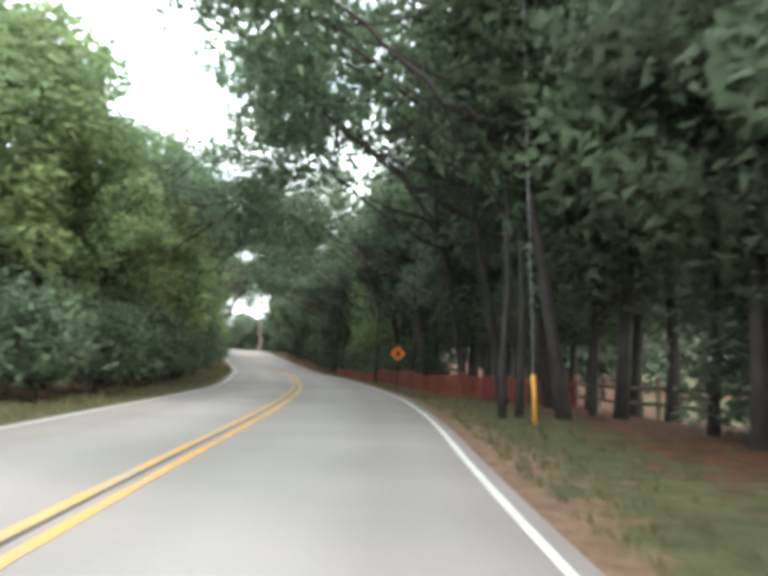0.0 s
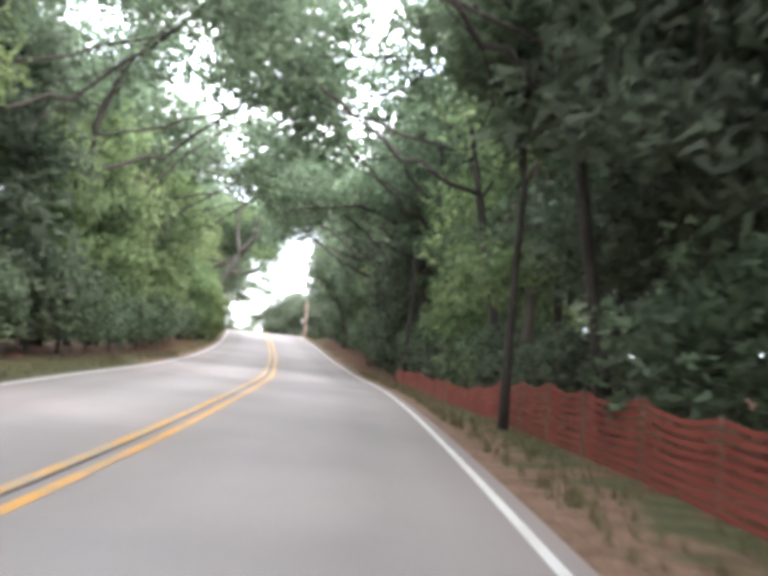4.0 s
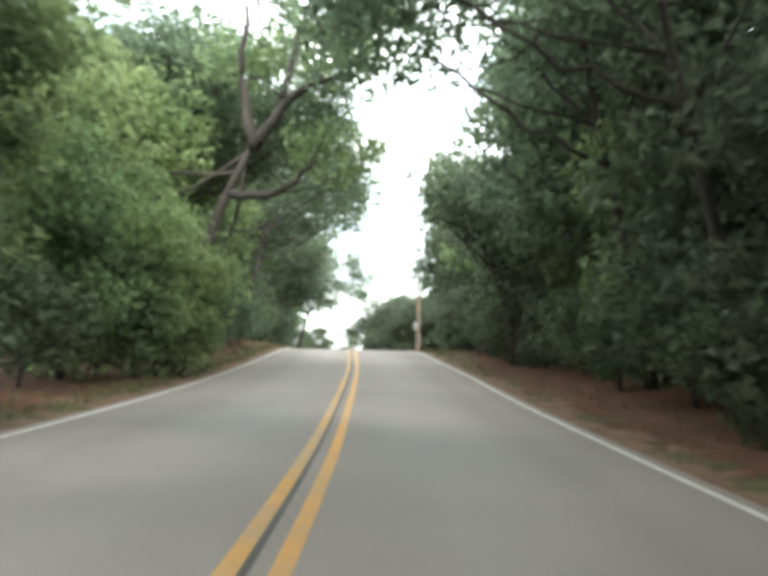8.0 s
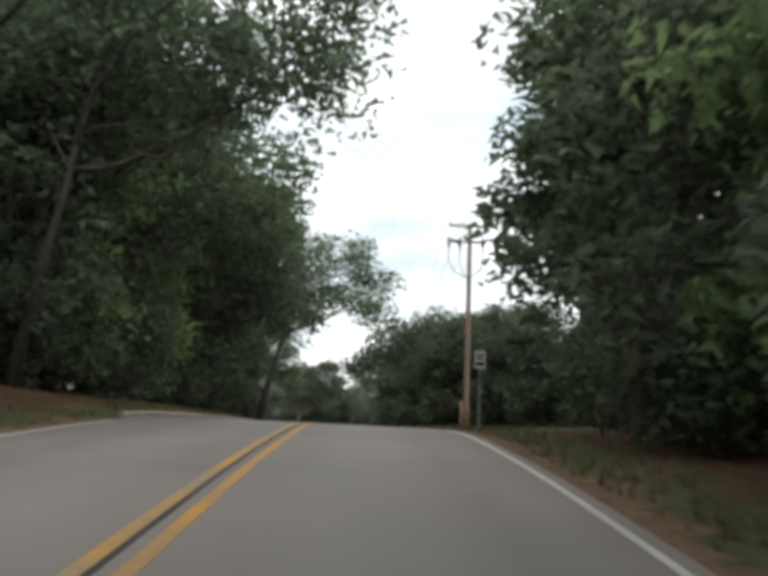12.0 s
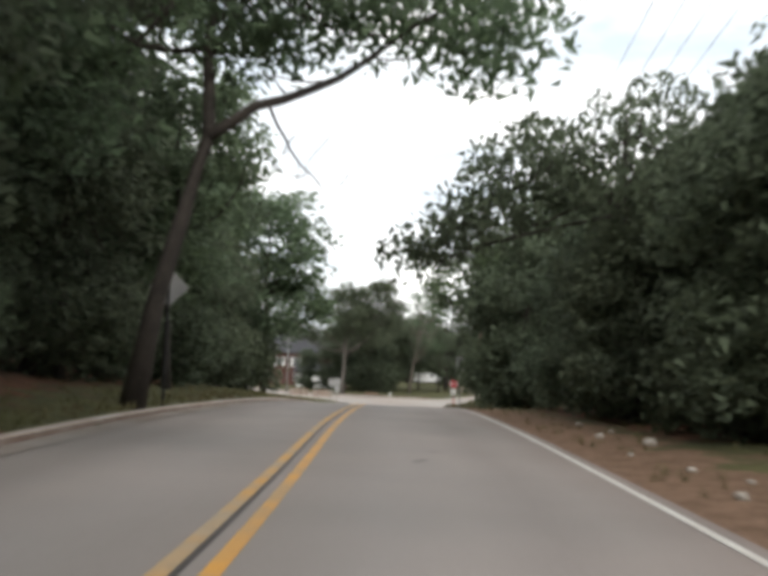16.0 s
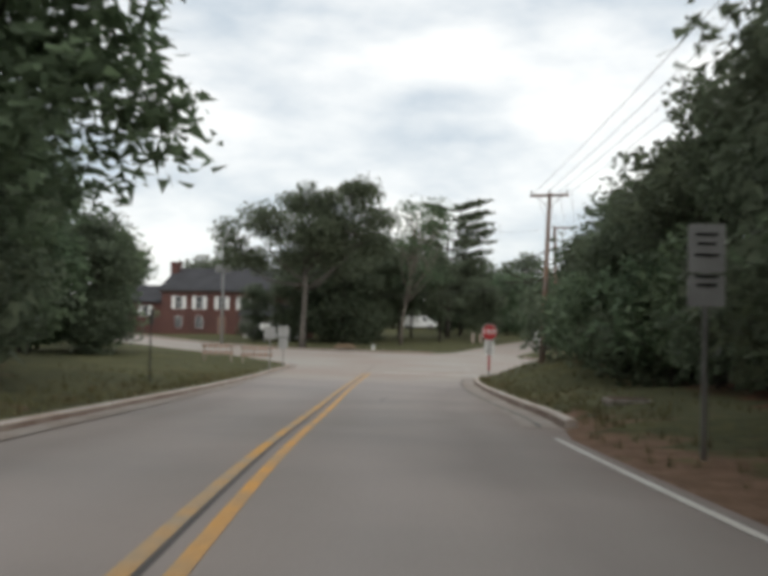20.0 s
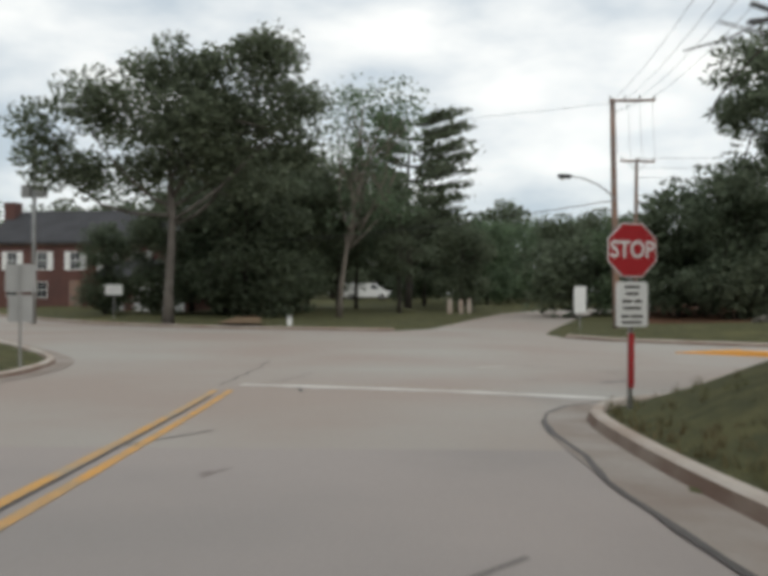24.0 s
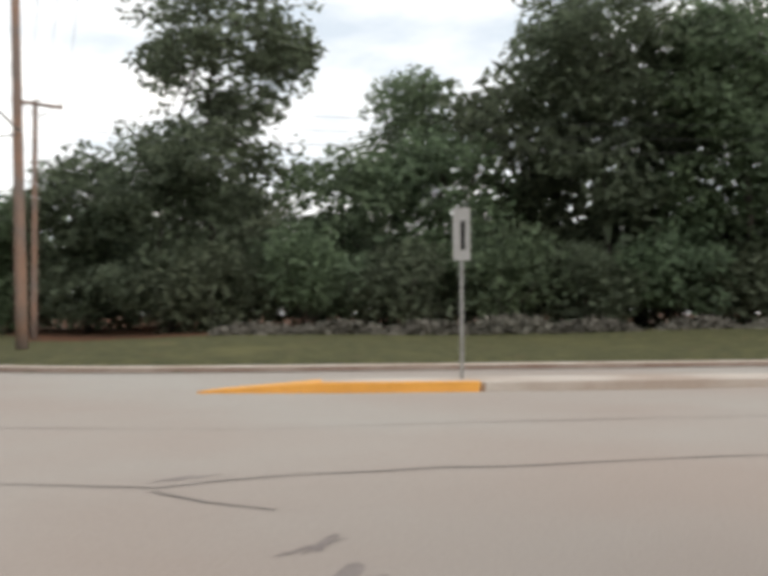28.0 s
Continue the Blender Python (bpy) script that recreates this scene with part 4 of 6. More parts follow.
curved = make_tree("curved_tree", "dark tree whose curved trunk bends towards the road", 36, 9.0,
                   [(26, (-1.2, 0, 6.2), (2.0, 2.2, 1.8)), (24, (0.9, 0.6, 5.6), (2.0, 2.2, 2.2)), (20, (0.9, 0.4, 2.6), (1.6, 1.8, 1.6))], per=74, leaf=0.2, material="leaf", trunk_r=0.17, limbs=6, low=0.6,
                   stem=[(0.9, 0, -0.3), (0.75, 0, 1.4), (0.55, 0, 2.6), (-0.2, 0, 4.2), (-0.7, 0, 5.0)], boughs=[([(-0.2, 0, 4.2), (-1.1, -0.2, 5.0), (-2.0, -0.3, 5.4)], 0.07, 0.02)])
curved.matrix_basis = pose(bx, by, land_at(bx, by), 0, 0, 0)
oak = make_tree("oak_tree", "tall spreading oak with open crown and grey trunk on the lawn", 21, 13.6,
                [(46, (-0.3, 0, 10.4), (4.0, 3.2, 3.3)), (16, (3.7, 0.5, 11.0), (2.0, 2.0, 2.8)), (10, (5.3, 0.2, 8.8), (1.8, 1.8, 1.5)), (9, (-5.9, 0, 9.0), (1.5, 1.4, 1.6)), (12, (-3.6, 0, 7.2), (2.2, 1.6, 1.2)), (12, (3.2, 0, 7.4), (2.6, 1.8, 1.5)), (22, (1.8, 0.5, 9.2), (2.8, 2.4, 2.2)), (14, (4.6, 0, 12.6), (1.5, 1.5, 1.4)), (10, (-1.0, 0, 7.2), (2.0, 1.8, 1.2)), (14, (2.2, 0, 11.8), (1.9, 1.8, 1.9)), (9, (6.0, 0, 10.6), (1.3, 1.3, 1.2)), (12, (-3.6, 0, 10.6), (1.7, 1.6, 1.8))],
                per=140, spread=0.74, leaf=0.225, material="leaf_dark", bark="bark_grey", trunk_r=0.25, limbs=18, low=0.42, hollow=0.25)
oak.matrix_basis = pose(-42.5, 231.6, land_at(-42.5, 231.6), 0, 0, 8)
thin = make_tree("thin_tree", "thinly leaved pale tree with fine upright branches", 22, 15.0, [(38, (1.8, 0, 11.2), (3.4, 2.8, 3.8)), (10, (1.8, 0, 6.4), (2.2, 2.0, 1.6))],
                 per=70, spread=0.7, leaf=0.20, material="leaf", bark="bark_pale", trunk_r=0.16, lean=(1.5, 0), limbs=34, low=0.3, hollow=0.2)
thin.matrix_basis = pose(-35.9, 241.5, land_at(-35.9, 241.5), 0, 0, 0)


def layered_tree():
    """A conifer-like tree whose boughs lie in separate drooping layers."""
    rng = np.random.default_rng(23)
    root = empty("layered_tree", (-33.9, 262.0, land_at(-33.9, 262.0)), 0, "dark tree with separate layered drooping boughs", "tree")
    bm = bmesh.new()
    tube(bm, [(0.1 * math.sin(k), 0, -0.3 + k * 1.9) for k in range(8)], [0.3 - 0.034 * k for k in range(8)], 8)
    pos = []
    for k in range(11):
        z = 3.4 + k * 1.08
        for way in (0, 35, -40, 150, 200):
            turn = radians(way + rng.uniform(-18, 18))
            n = (5.4 - abs(z - 9.0) * 0.22) * rng.uniform(0.75, 1.1) * (1 if abs(way) < 90 else 0.6)
            a, b = Vector((0, 0, z)), Vector((math.cos(turn) * n, math.sin(turn) * n, z + rng.uniform(0.5, 1.7)))
            limb(bm, a, b, 0.08, 0.02, rng, 0.05)
            m = 190
            t = rng.uniform(0.3, 1.05, m)
            pos.append(np.outer(1 - t, a) + np.outer(t, b) + rng.normal(size=(m, 3)) * np.array((0.35, 0.45, 0.11)))
    part("trunk", bm, "bark", root, smooth=True)
    crown = new("crown", leaves_mesh("crown", np.concatenate(pos), 0.30, "leaf_dark", rng, 0.1))
    crown.parent = root


layered_tree()
FX, FY = -11.9, 60.0
FZ = land_at(FX, FY)


def from_fork(*places):
    return [(x - FX, dy, z - FZ) for x, dy, z in places]


fork = make_tree("forked_tree", "leaning tree with a bare forked limb over the road", 24, 10.2,
                 [(16, (2.4, 2.2, 9.6), (2.8, 1.8, 1.3)), (9, (4.6, 1.0, 8.9), (1.2, 1.2, 0.6)), (6, (4.3, 0.9, 6.1), (0.9, 1.0, 0.4)), (20, (-1.4, 1.8, 6.2), (1.6, 1.6, 2.2)), (26, (0.2, 0.2, 2.4), (1.5, 1.5, 1.9))],
                 per=80, leaf=0.2, material="leaf_light", trunk_r=0.27, limbs=3, low=0.8,
                 stem=from_fork((-11.9, 0, FZ - 0.3), (-11.35, 0, 3.2), (-10.97, 0, 4.4), (-10.65, 0, 5.86), (-10.22, 0, 6.89), (-9.61, 0, 8.13)),
                 boughs=[(from_fork((-9.65, 0, 8.05), (-9.91, 0.1, 9.38), (-10.02, 0.2, 10.72), (-9.93, 0.3, 12.07)), 0.15, 0.06),
                         (from_fork((-9.65, 0, 8.05), (-8.79, -0.1, 9.1), (-8.03, -0.2, 9.68), (-7.3, -0.3, 9.75)), 0.18, 0.05),
                         (from_fork((-8.9, -0.1, 9.0), (-8.57, 0, 10.55), (-8.33, 0.1, 11.48), (-8.2, 0.1, 12.2)), 0.11, 0.05),
                         (from_fork((-10.15, 0, 6.85), (-9.4, -0.1, 6.78), (-8.73, -0.2, 6.85), (-8.16, -0.3, 7.26), (-7.9, -0.4, 7.7)), 0.14, 0.04)])
fork.matrix_basis = pose(FX, FY, FZ, 0, 0, 0)
for x, y, k in ((-11.3, 56.6, 0.55), (-11.9, 54.2, 0.6), (-10.7, 58.4, 0.42)):
    plant("vine", x, y, x * 40, k)
leaning = make_tree("leaning_tree", "big leaning roadside tree with a long limb over the road", 25, 12.6,
                    [(40, (1.2, 0, 10.2), (3.4, 3.2, 3.2)), (30, (4.8, 0.5, 9.6), (2.7, 2.6, 2.6)), (12, (6.8, 0.2, 7.0), (1.5, 1.8, 1.8)), (18, (-1.6, 0, 6.4), (2.2, 2.4, 2.2)), (14, (2.4, 0.6, 7.6), (2.0, 1.8, 1.0)), (8, (4.4, 0.4, 8.0), (1.4, 1.4, 0.8)), (7, (7.0, 1.6, 9.4), (1.2, 1.4, 1.5))],
                    per=90, leaf=0.20, material="leaf", bark="bark", trunk_r=0.215, limbs=5, low=0.75,
                    stem=[(0.25, 0, -0.3), (0.67, 0, 2.0), (1.15, 0, 3.7), (1.6, 0, 5.3), (1.5, 0, 7.1), (1.6, 0, 9.0), (1.9, 0, 10.5)],
                    boughs=[([(1.6, 0, 5.2), (2.6, 0.1, 5.95), (3.7, 0.2, 6.25), (5.2, 0.4, 7.2), (6.6, 0.6, 8.3)], 0.13, 0.03), ([(2.8, 0.1, 5.9), (3.25, 0.2, 4.9), (3.92, 0.2, 4.2)], 0.035, 0.01), ([(1.5, 0, 6.8), (2.6, 0.2, 9.0), (3.8, 0.3, 10.8)], 0.10, 0.03)],
                    big=[(0.66, (-2.2, 0.4, 8.6), 0.07), (0.9, (2.6, 0.2, 12.4), 0.07)])
shady = make_tree("shade_tree", "big dark roadside tree with boughs drooping over the lane", 41, 13.0,
                  [(44, (1.4, 0, 9.4), (3.6, 3.6, 3.6)), (26, (4.2, 0, 7.2), (2.4, 3.0, 2.3)), (11, (5.6, 0.4, 4.7), (1.4, 1.8, 0.8)), (24, (3.4, 2.4, 5.6), (2.6, 2.6, 2.0)), (16, (3.0, -0.8, 10.6), (2.6, 2.6, 2.2))],
                  per=84, leaf=0.21, material="leaf_dark", trunk_r=0.24, lean=(1.2, 0), limbs=8, droop=0.8, low=0.6, big=[(0.45, (5.8, 0.4, 5.2), 0.08)])
hx, hy, _ = beside(122.0, -6.9)
shady.matrix_basis = pose(hx, hy, land_at(hx, hy), 0, 0, 8)
leaning.matrix_basis = pose(-23.4, 133.2, land_at(-23.4, 133.2), 0, 0, 0)

for key, x, y, s in (("dense", -41.2, 241.0, 1.1), ("dense", -41.0, 246.0, 1.15), ("dense", -49.6, 241.0, 0.6), ("dense", -46.6, 240.6, 0.68), ("far", -46.0, 246.0, 0.72), ("dense", -43.2, 244.0, 1.2), ("far", -29.6, 257.0, 0.56), ("far_green", -28.0, 275.0, 0.75),
                     ("far", -33.2, 269, .72), ("far", -43, 262, .66), ("far_green", -50, 262, .7), ("far", -34, 280, .75), ("far_green", -26, 283, .78), ("far", -21, 286, .75), ("far_green", -22, 294, .85), ("far", -12, 296, .8), ("far_green", -3, 290, .85), ("far", 6, 285, .9),
                     ("far", -46, 298, .9), ("far", -56, 292, .9), ("far", -68, 288, .95), ("far_green", -80, 280, 1.0), ("far", -92, 268, 1.0), ("far", -76, 268, .95), ("far", -66, 272, .8), ("far_green", -57, 276, .75),
                     ("far", -46.5, 308, .9), ("far", -41.0, 309, .95), ("far", -34.5, 306, 1.0), ("far", -50, 306, 1.0), ("far", -60, 304, 1.0), ("far", -16, 293, .85), ("far_green", -18.5, 301, .9), ("far", -27, 303, 1.0), ("far", -8, 270, .8), ("far_green", -11, 262, .75), ("far", -3, 262, .8), ("far", -104, 250, 1.1), ("far", -96, 240, 1.0)):
    plant(key, x, y, R.uniform(0, 360), s)
# the wood behind the far lawn
for key, x, y, s in (("far_green", -19.2, 247.5, .60), ("far", -16.6, 244.5, .68), ("dense", -14.2, 240.5, .95), ("dark", -12.5, 241.0, 1.15), ("far_green", -7.5, 239.0, .72), ("slim", -3.4, 240.0, 1.0), ("far_green", -4.2, 236.5, .8),
                     ("far", 0.8, 237.5, 1.0), ("dark", 2.2, 233.5, 1.15), ("far", 5.5, 235, 1.2), ("tall", 6.0, 229.5, 1.15), ("far", 10, 231, 1.2), ("dark", 11, 226, 1.15), ("far", 16, 227, 1.2), ("far_green", 17, 222, 1.1), ("far", 24, 222, 1.2), ("far", 32, 218, 1.2),
                     ("shrub", -10.5, 236.0, 1.1), ("shrub_dark", -7.0, 234.6, 1.1), ("shrub", -3.6, 233.2, 1.1), ("shrub_dark", -0.4, 232.0, 1.1), ("shrub", 3.0, 230.4, 1.2), ("shrub_dark", 6.0, 228.4, 1.2), ("shrub", 9.0, 226.6, 1.2), ("shrub_dark", -13.5, 238.0, 1.1)):
    plant(key, x, y, R.uniform(0, 360), s)
# undergrowth that closes the woods' edges
for x, y in ((-9.0, 239.6), (-5.5, 238.2), (-2.0, 236.6), (1.4, 235.0), (4.6, 233.2), (7.6, 231.2), (11.0, 229.2), (14.0, 227.4), (-12.2, 241.6)):
    plant("shrub_dark", x, y, (x * 77) % 360, 1.25)
for k in range(11):
    plant("shrub_dark", -22.0 + 3.3 * k, 251.5 - 1.25 * k + 0.8 * math.sin(k * 2.3), k * 70, 1.7)
for k in range(12):
    plant("shrub_dark", -66 + k * 4.2, 313 + 1.5 * math.sin(k * 2.1), k * 50, 1.6)
# lone trees by the cross street's other arm
for key, x, y, s in (("tall", -47.2, 197.0, .84), ("far_green", -51.0, 203.0, .75), ("far_green", -54.5, 211.0, .72), ("far_green", -48.8, 207.8, .75), ("dense", -47.4, 204.6, .9), ("tall", -52.0, 205.0, .8), ("far", -62, 218, .8), ("far", -70, 228, .9), ("far", -60, 202, .9), ("far_green", -43.5, 188.0, .75), ("far", -40.0, 180.0, .8), ("far", -50, 190, .9)):
    plant(key, x, y, R.uniform(0, 360), s)
bare = make_tree("leafy_tree", "small roadside tree with a bare twiggy bough", 29, 7.0, [(30, (0.3, 0, 4.6), (2.2, 2.2, 2.2))], per=80, leaf=0.24, material="leaf_dark", trunk_r=0.12, limbs=5,
                 big=[(0.85, (-4.0, 1.2, 3.5), 0.035), (0.9, (-3.6, 2.8, 4.1), 0.03), (0.8, (-4.2, 0.5, 3.1), 0.03)])
bare.matrix_basis = pose(-20.0, 196.6, land_at(-20.0, 196.6), 0, 0, 0)


# ---- poles and wires ----
def wire(name, a, b, sag, label, r=0.008):
    bm = bmesh.new()
    a, b = Vector(a), Vector(b)
    pts = [a.lerp(b, k / 14) - Vector((0, 0, sag * 4 * (k / 14) * (1 - k / 14))) for k in range(15)]
    tube(bm, pts, r, 5)
    return tagged(part(name, bm, "dark_metal"), label, "wire", "overhead wires")


def utility_pole(at, top, lean, arms, label, turn=0.0, r=0.15, low=None):
    """A wooden pole with crossarms; arms: height below the top, from and to along the arm, and the number of insulators."""
    x, y = at
    z = land_at(x, y) if low is None else low
    h = top - z
    root = empty("utility_pole", (x, y, z), turn, label, "utility pole", "utility poles")
    bm = bmesh.new()
    tube(bm, [(lean * k / 6, 0, -0.3 + (h + 0.3) * k / 6) for k in range(7)], [r * (1 - 0.06 * k) for k in range(7)], 10)
    part("post", bm, "pole", root, smooth=True)
    for drop, a0, a1, n in arms:
        bm = bmesh.new()
        box(bm, (a1 - a0, 0.09, 0.11), (lean + (a0 + a1) / 2, -r - 0.03, h - drop), bevel=0.01)
        arm = part("crossarm", bm, "pole", root)
        for k in range(n):
            bm = bmesh.new()
            px = lean + a0 + (a1 - a0) * (k + 0.08) / max(1, n - 1 + 0.16)
            tube(bm, [(px, -r - 0.03, h - drop + 0.05), (px, -r - 0.03, h - drop + 0.12), (px, -r - 0.03, h - drop + 0.22)], [0.02, 0.045, 0.03], 8)
            part("insulator", bm, "grey_metal", arm)
        for sgn in (-1, 1):
            if a0 < -0.4 or sgn > 0:
                bm = bmesh.new()
                e = a0 * 0.6 if sgn < 0 else a1 * 0.6
                tube(bm, [(lean, -r - 0.02, h - drop - 0.55), (lean + e, -r - 0.02, h - drop - 0.05)], 0.018, 5)
                part("brace", bm, "grey_metal", root)
    return root, h


north, nh = utility_pole((-9.78, 121.4), 14.93, -0.05, [(0.15, -1.05, 1.05, 4), (0.95, -1.0, 0.8, 0)], "weathered brown wooden utility pole with two crossarms", 10)
for px in (-0.95, -0.42, 0.72):
    bm = bmesh.new()
    tube(bm, [(px - 0.15, -0.26, nh - 0.75), (px - 0.15, -0.26, nh - 0.85), (px - 0.15, -0.26, nh - 1.2), (px - 0.15, -0.26, nh - 1.3)], [0.03, 0.075, 0.075, 0.03], 8)
    part("cable_termination", bm, "dark_metal", north)
    bm = bmesh.new()
    x0, low = px - 0.15, nh - 2.75
    tube(bm, [(x0, -0.26, nh - 1.3), (x0, -0.27, nh - 1.9), (x0 * 0.8, -0.27, nh - 2.35), (x0 * 0.35 - 0.08, -0.24, nh - 2.65), (-0.13, -0.2, low), (-0.13, -0.2, nh - 3.6)], 0.022, 6)
    part("riser_cable", bm, "dark_metal", north)
south, sh = utility_pole((-22.5, 193.8), 10.5, 0.25, [(0.12, -0.78, 0.78, 3)], "brown wooden utility pole behind the hedge", -8, 0.12)
corner, ch = utility_pole((-21.9, 228.5), 12.2, -0.25, [(0.12, -0.15, 1.75, 4)], "tall brown wooden pole with a street lamp arm", 0, 0.16)
drive, dh = utility_pole((-19.7, 239.3), 11.1, 0.0, [(0.15, -0.95, 0.95, 3)], "wooden utility pole beside the drive", 15, 0.13)
bm = bmesh.new()
zl = 8.75 - land_at(-21.9, 228.5)
tube(bm, [(-0.1, -0.1, zl - 0.75), (-0.8, -0.5, zl - 0.25), (-1.5, -1.0, zl), (-2.0, -1.35, zl + 0.04)], 0.03, 7)
part("lamp_arm", bm, "grey_metal", corner, smooth=True)
bm = bmesh.new()
box(bm, (0.62, 0.26, 0.16), (-2.3, -1.55, zl + 0.03), Matrix.Rotation(radians(34), 4, "Z"), 0.05)
head = part("lamp_head", bm, "dark_metal", corner)
bm = bmesh.new()
bmesh.ops.create_uvsphere(bm, u_segments=10, v_segments=6, radius=0.11)
bmesh.ops.transform(bm, matrix=Matrix.Translation((-2.38, -1.6, zl - 0.06)) @ Matrix.Diagonal((1.2, 0.9, 0.6, 1)), verts=bm.verts[:])
part("lens", bm, "lamp_glass", head, smooth=True)
west = empty("street_light_pole", (-49.9, 232.9, land_at(-49.9, 232.9)), 0, "grey metal pole with a box near its top", "pole")
bm = bmesh.new()
tube(bm, [(0, 0, -0.2), (0, 0, 4), (0, 0, 9.3)], [0.13, 0.11, 0.08], 10)
part("post", bm, "grey_metal", west, smooth=True)
for dx in (-0.38, 0.38):
    bm = bmesh.new()
    box(bm, (0.5, 0.35, 0.62), (dx, 0, 6.6), bevel=0.03)
    part("transformer_box", bm, "sign_grey", west)
for k in (-0.95, -0.3, 0.3, 0.95):
    wire("power_line", (-10.0 + k, 121.3, 14.98), (-22.1 + k * 0.75, 193.7, 10.55), 0.9, "thin overhead power line along the road")
    wire("power_line", (-10.0 + k, 121.3, 14.98), (-19.0 + k, 62.0, 15.0), 1.0, "thin overhead power line along the road")
    wire("power_line", (-22.1 + k * 0.75, 193.7, 10.55), (-21.3 + k * 0.8, 228.3, 12.2), 0.6, "thin overhead power line over the cross street")
    wire("power_line", (-21.3 + k * 0.8, 228.3, 12.2), (-19.7 + k, 239.2, 11.1), 0.25, "thin overhead power line beside the drive")
wire("power_line", (-22.1, 228.3, 7.9), (-70.0, 262.0, 9.0), 1.6, "slack overhead cable over the lawn", 0.02)
wire("power_line", (-22.1, 228.3, 12.0), (-49.9, 232.9, 11.8), 0.5, "thin overhead line between poles")
for k in (0.0, 0.5, 1.0):
    wire("power_line", (-19.7, 239.2, 11.1 - k), (40.0, 203.0, 12.6 - k), 1.8, "thin overhead line past the wood", 0.009)


# ---- signs ----
def post(parent, h, material="grey_metal", r=0.03, label=""):
    bm = bmesh.new()
    box(bm, (r * 1.9, r * 1.1, h + 0.3), (0, 0, (h - 0.3) / 2), bevel=0.006)
    return part("post", bm, material, parent, label)


def panel(parent, name, w, h, z, material, y=-0.03, x=0.0, label=""):
    bm = bmesh.new()
    r = min(w, h) * 0.08
    corners = []
    for sx, sz, a0 in ((1, 1, 0), (-1, 1, 90), (-1, -1, 180), (1, -1, 270)):
        for k in range(4):
            a = radians(a0 + k * 30)
            corners.append((x + sx * (w / 2 - r) + r * math.cos(a), z + sz * (h / 2 - r) + r * math.sin(a)))
    plate(bm, list(reversed(corners)), 0.006, Matrix.Translation((0, y, 0)))
    return part(name, bm, material, parent, label)


def bars(parent, rows, material="black", y=-0.036):
    """Unreadable lines of lettering as plain bars: x, z, width, height."""
    for x, z, w, h in rows:
        bm = bmesh.new()
        box(bm, (w, 0.004, h), (x, y, z))
        part("text_bar", bm, material, parent)


def octagon(r, z):
    return [(r * math.cos(radians(22.5 + 45 * k)), z + r * math.sin(radians(22.5 + 45 * k))) for k in range(8)]


def lettering(parent, text, size, at, material, squeeze=1.0):
    cu = bpy.data.curves.new("lettering", "FONT")
    cu.body, cu.size, cu.align_x, cu.align_y, cu.extrude = text, size, "CENTER", "CENTER", 0.002
    cu.offset = 0.006
    tmp = bpy.data.objects.new("lettering", cu)
    scene.collection.objects.link(tmp)
    me = bpy.data.meshes.new_from_object(tmp)
    bpy.data.objects.remove(tmp)
    me.name = "lettering"
    me.materials.clear()
    me.materials.append(M[material])
    ob = new("lettering", me)
    ob.parent = parent
    ob.matrix_basis = pose(*at, 90, 0, 0) @ Matrix.Diagonal((squeeze, 1, 1, 1))
    return ob


def stop_sign():
    z = land_at(-25.04, 199.8)
    root = empty("stop_sign", (-25.04, 199.8, z), 22, "red octagonal stop sign on a post with a white plate", "traffic sign")
    c = 4.64 - z
    post(root, c + 0.3, "grey_metal", 0.035)
    bm = bmesh.new()
    box(bm, (0.085, 0.02, 0.72), (0, -0.035, 0.62), bevel=0.004)
    part("reflector_strip", bm, "sign_red", root, "red reflector strip")
    bm = bmesh.new()
    plate(bm, list(reversed(octagon(0.392, c))), 0.006, Matrix.Translation((0, -0.045, 0)))
    rim = part("border", bm, "sign_white", root, "white border")
    bm = bmesh.new()
    plate(bm, list(reversed(octagon(0.372, c))), 0.004, Matrix.Translation((0, -0.050, 0)))
    face = part("sign_face", bm, "sign_red", root)
    lettering(face, "STOP", 0.315, (0, -0.053, c), "sign_white", 0.86)
    p = panel(root, "plate", 0.47, 0.60, c - 0.72, "sign_white", -0.045)
    bars(p, [(0, c - 0.49, 0.22, 0.034), (0, c - 0.58, 0.18, 0.034), (-0.07, c - 0.68, 0.14, 0.034), (0.09, c - 0.68, 0.11, 0.034), (0, c - 0.77, 0.26, 0.034), (-0.1, c - 0.88, 0.12, 0.034), (0.07, c - 0.88, 0.18, 0.034), (0, c - 0.96, 0.30, 0.03)], "tar", -0.049)


stop_sign()


def simple_sign(name, x, y, turn, label, w, h, mid, material, rows=(), post_mat="grey_metal", category="traffic sign"):
    z = land_at(x, y)
    root = empty(name, (x, y, z), turn, label, category)
    post(root, mid + h / 2, post_mat)
    p = panel(root, "plate", w, h, mid, material)
    if rows:
        bars(p, rows)
    return root


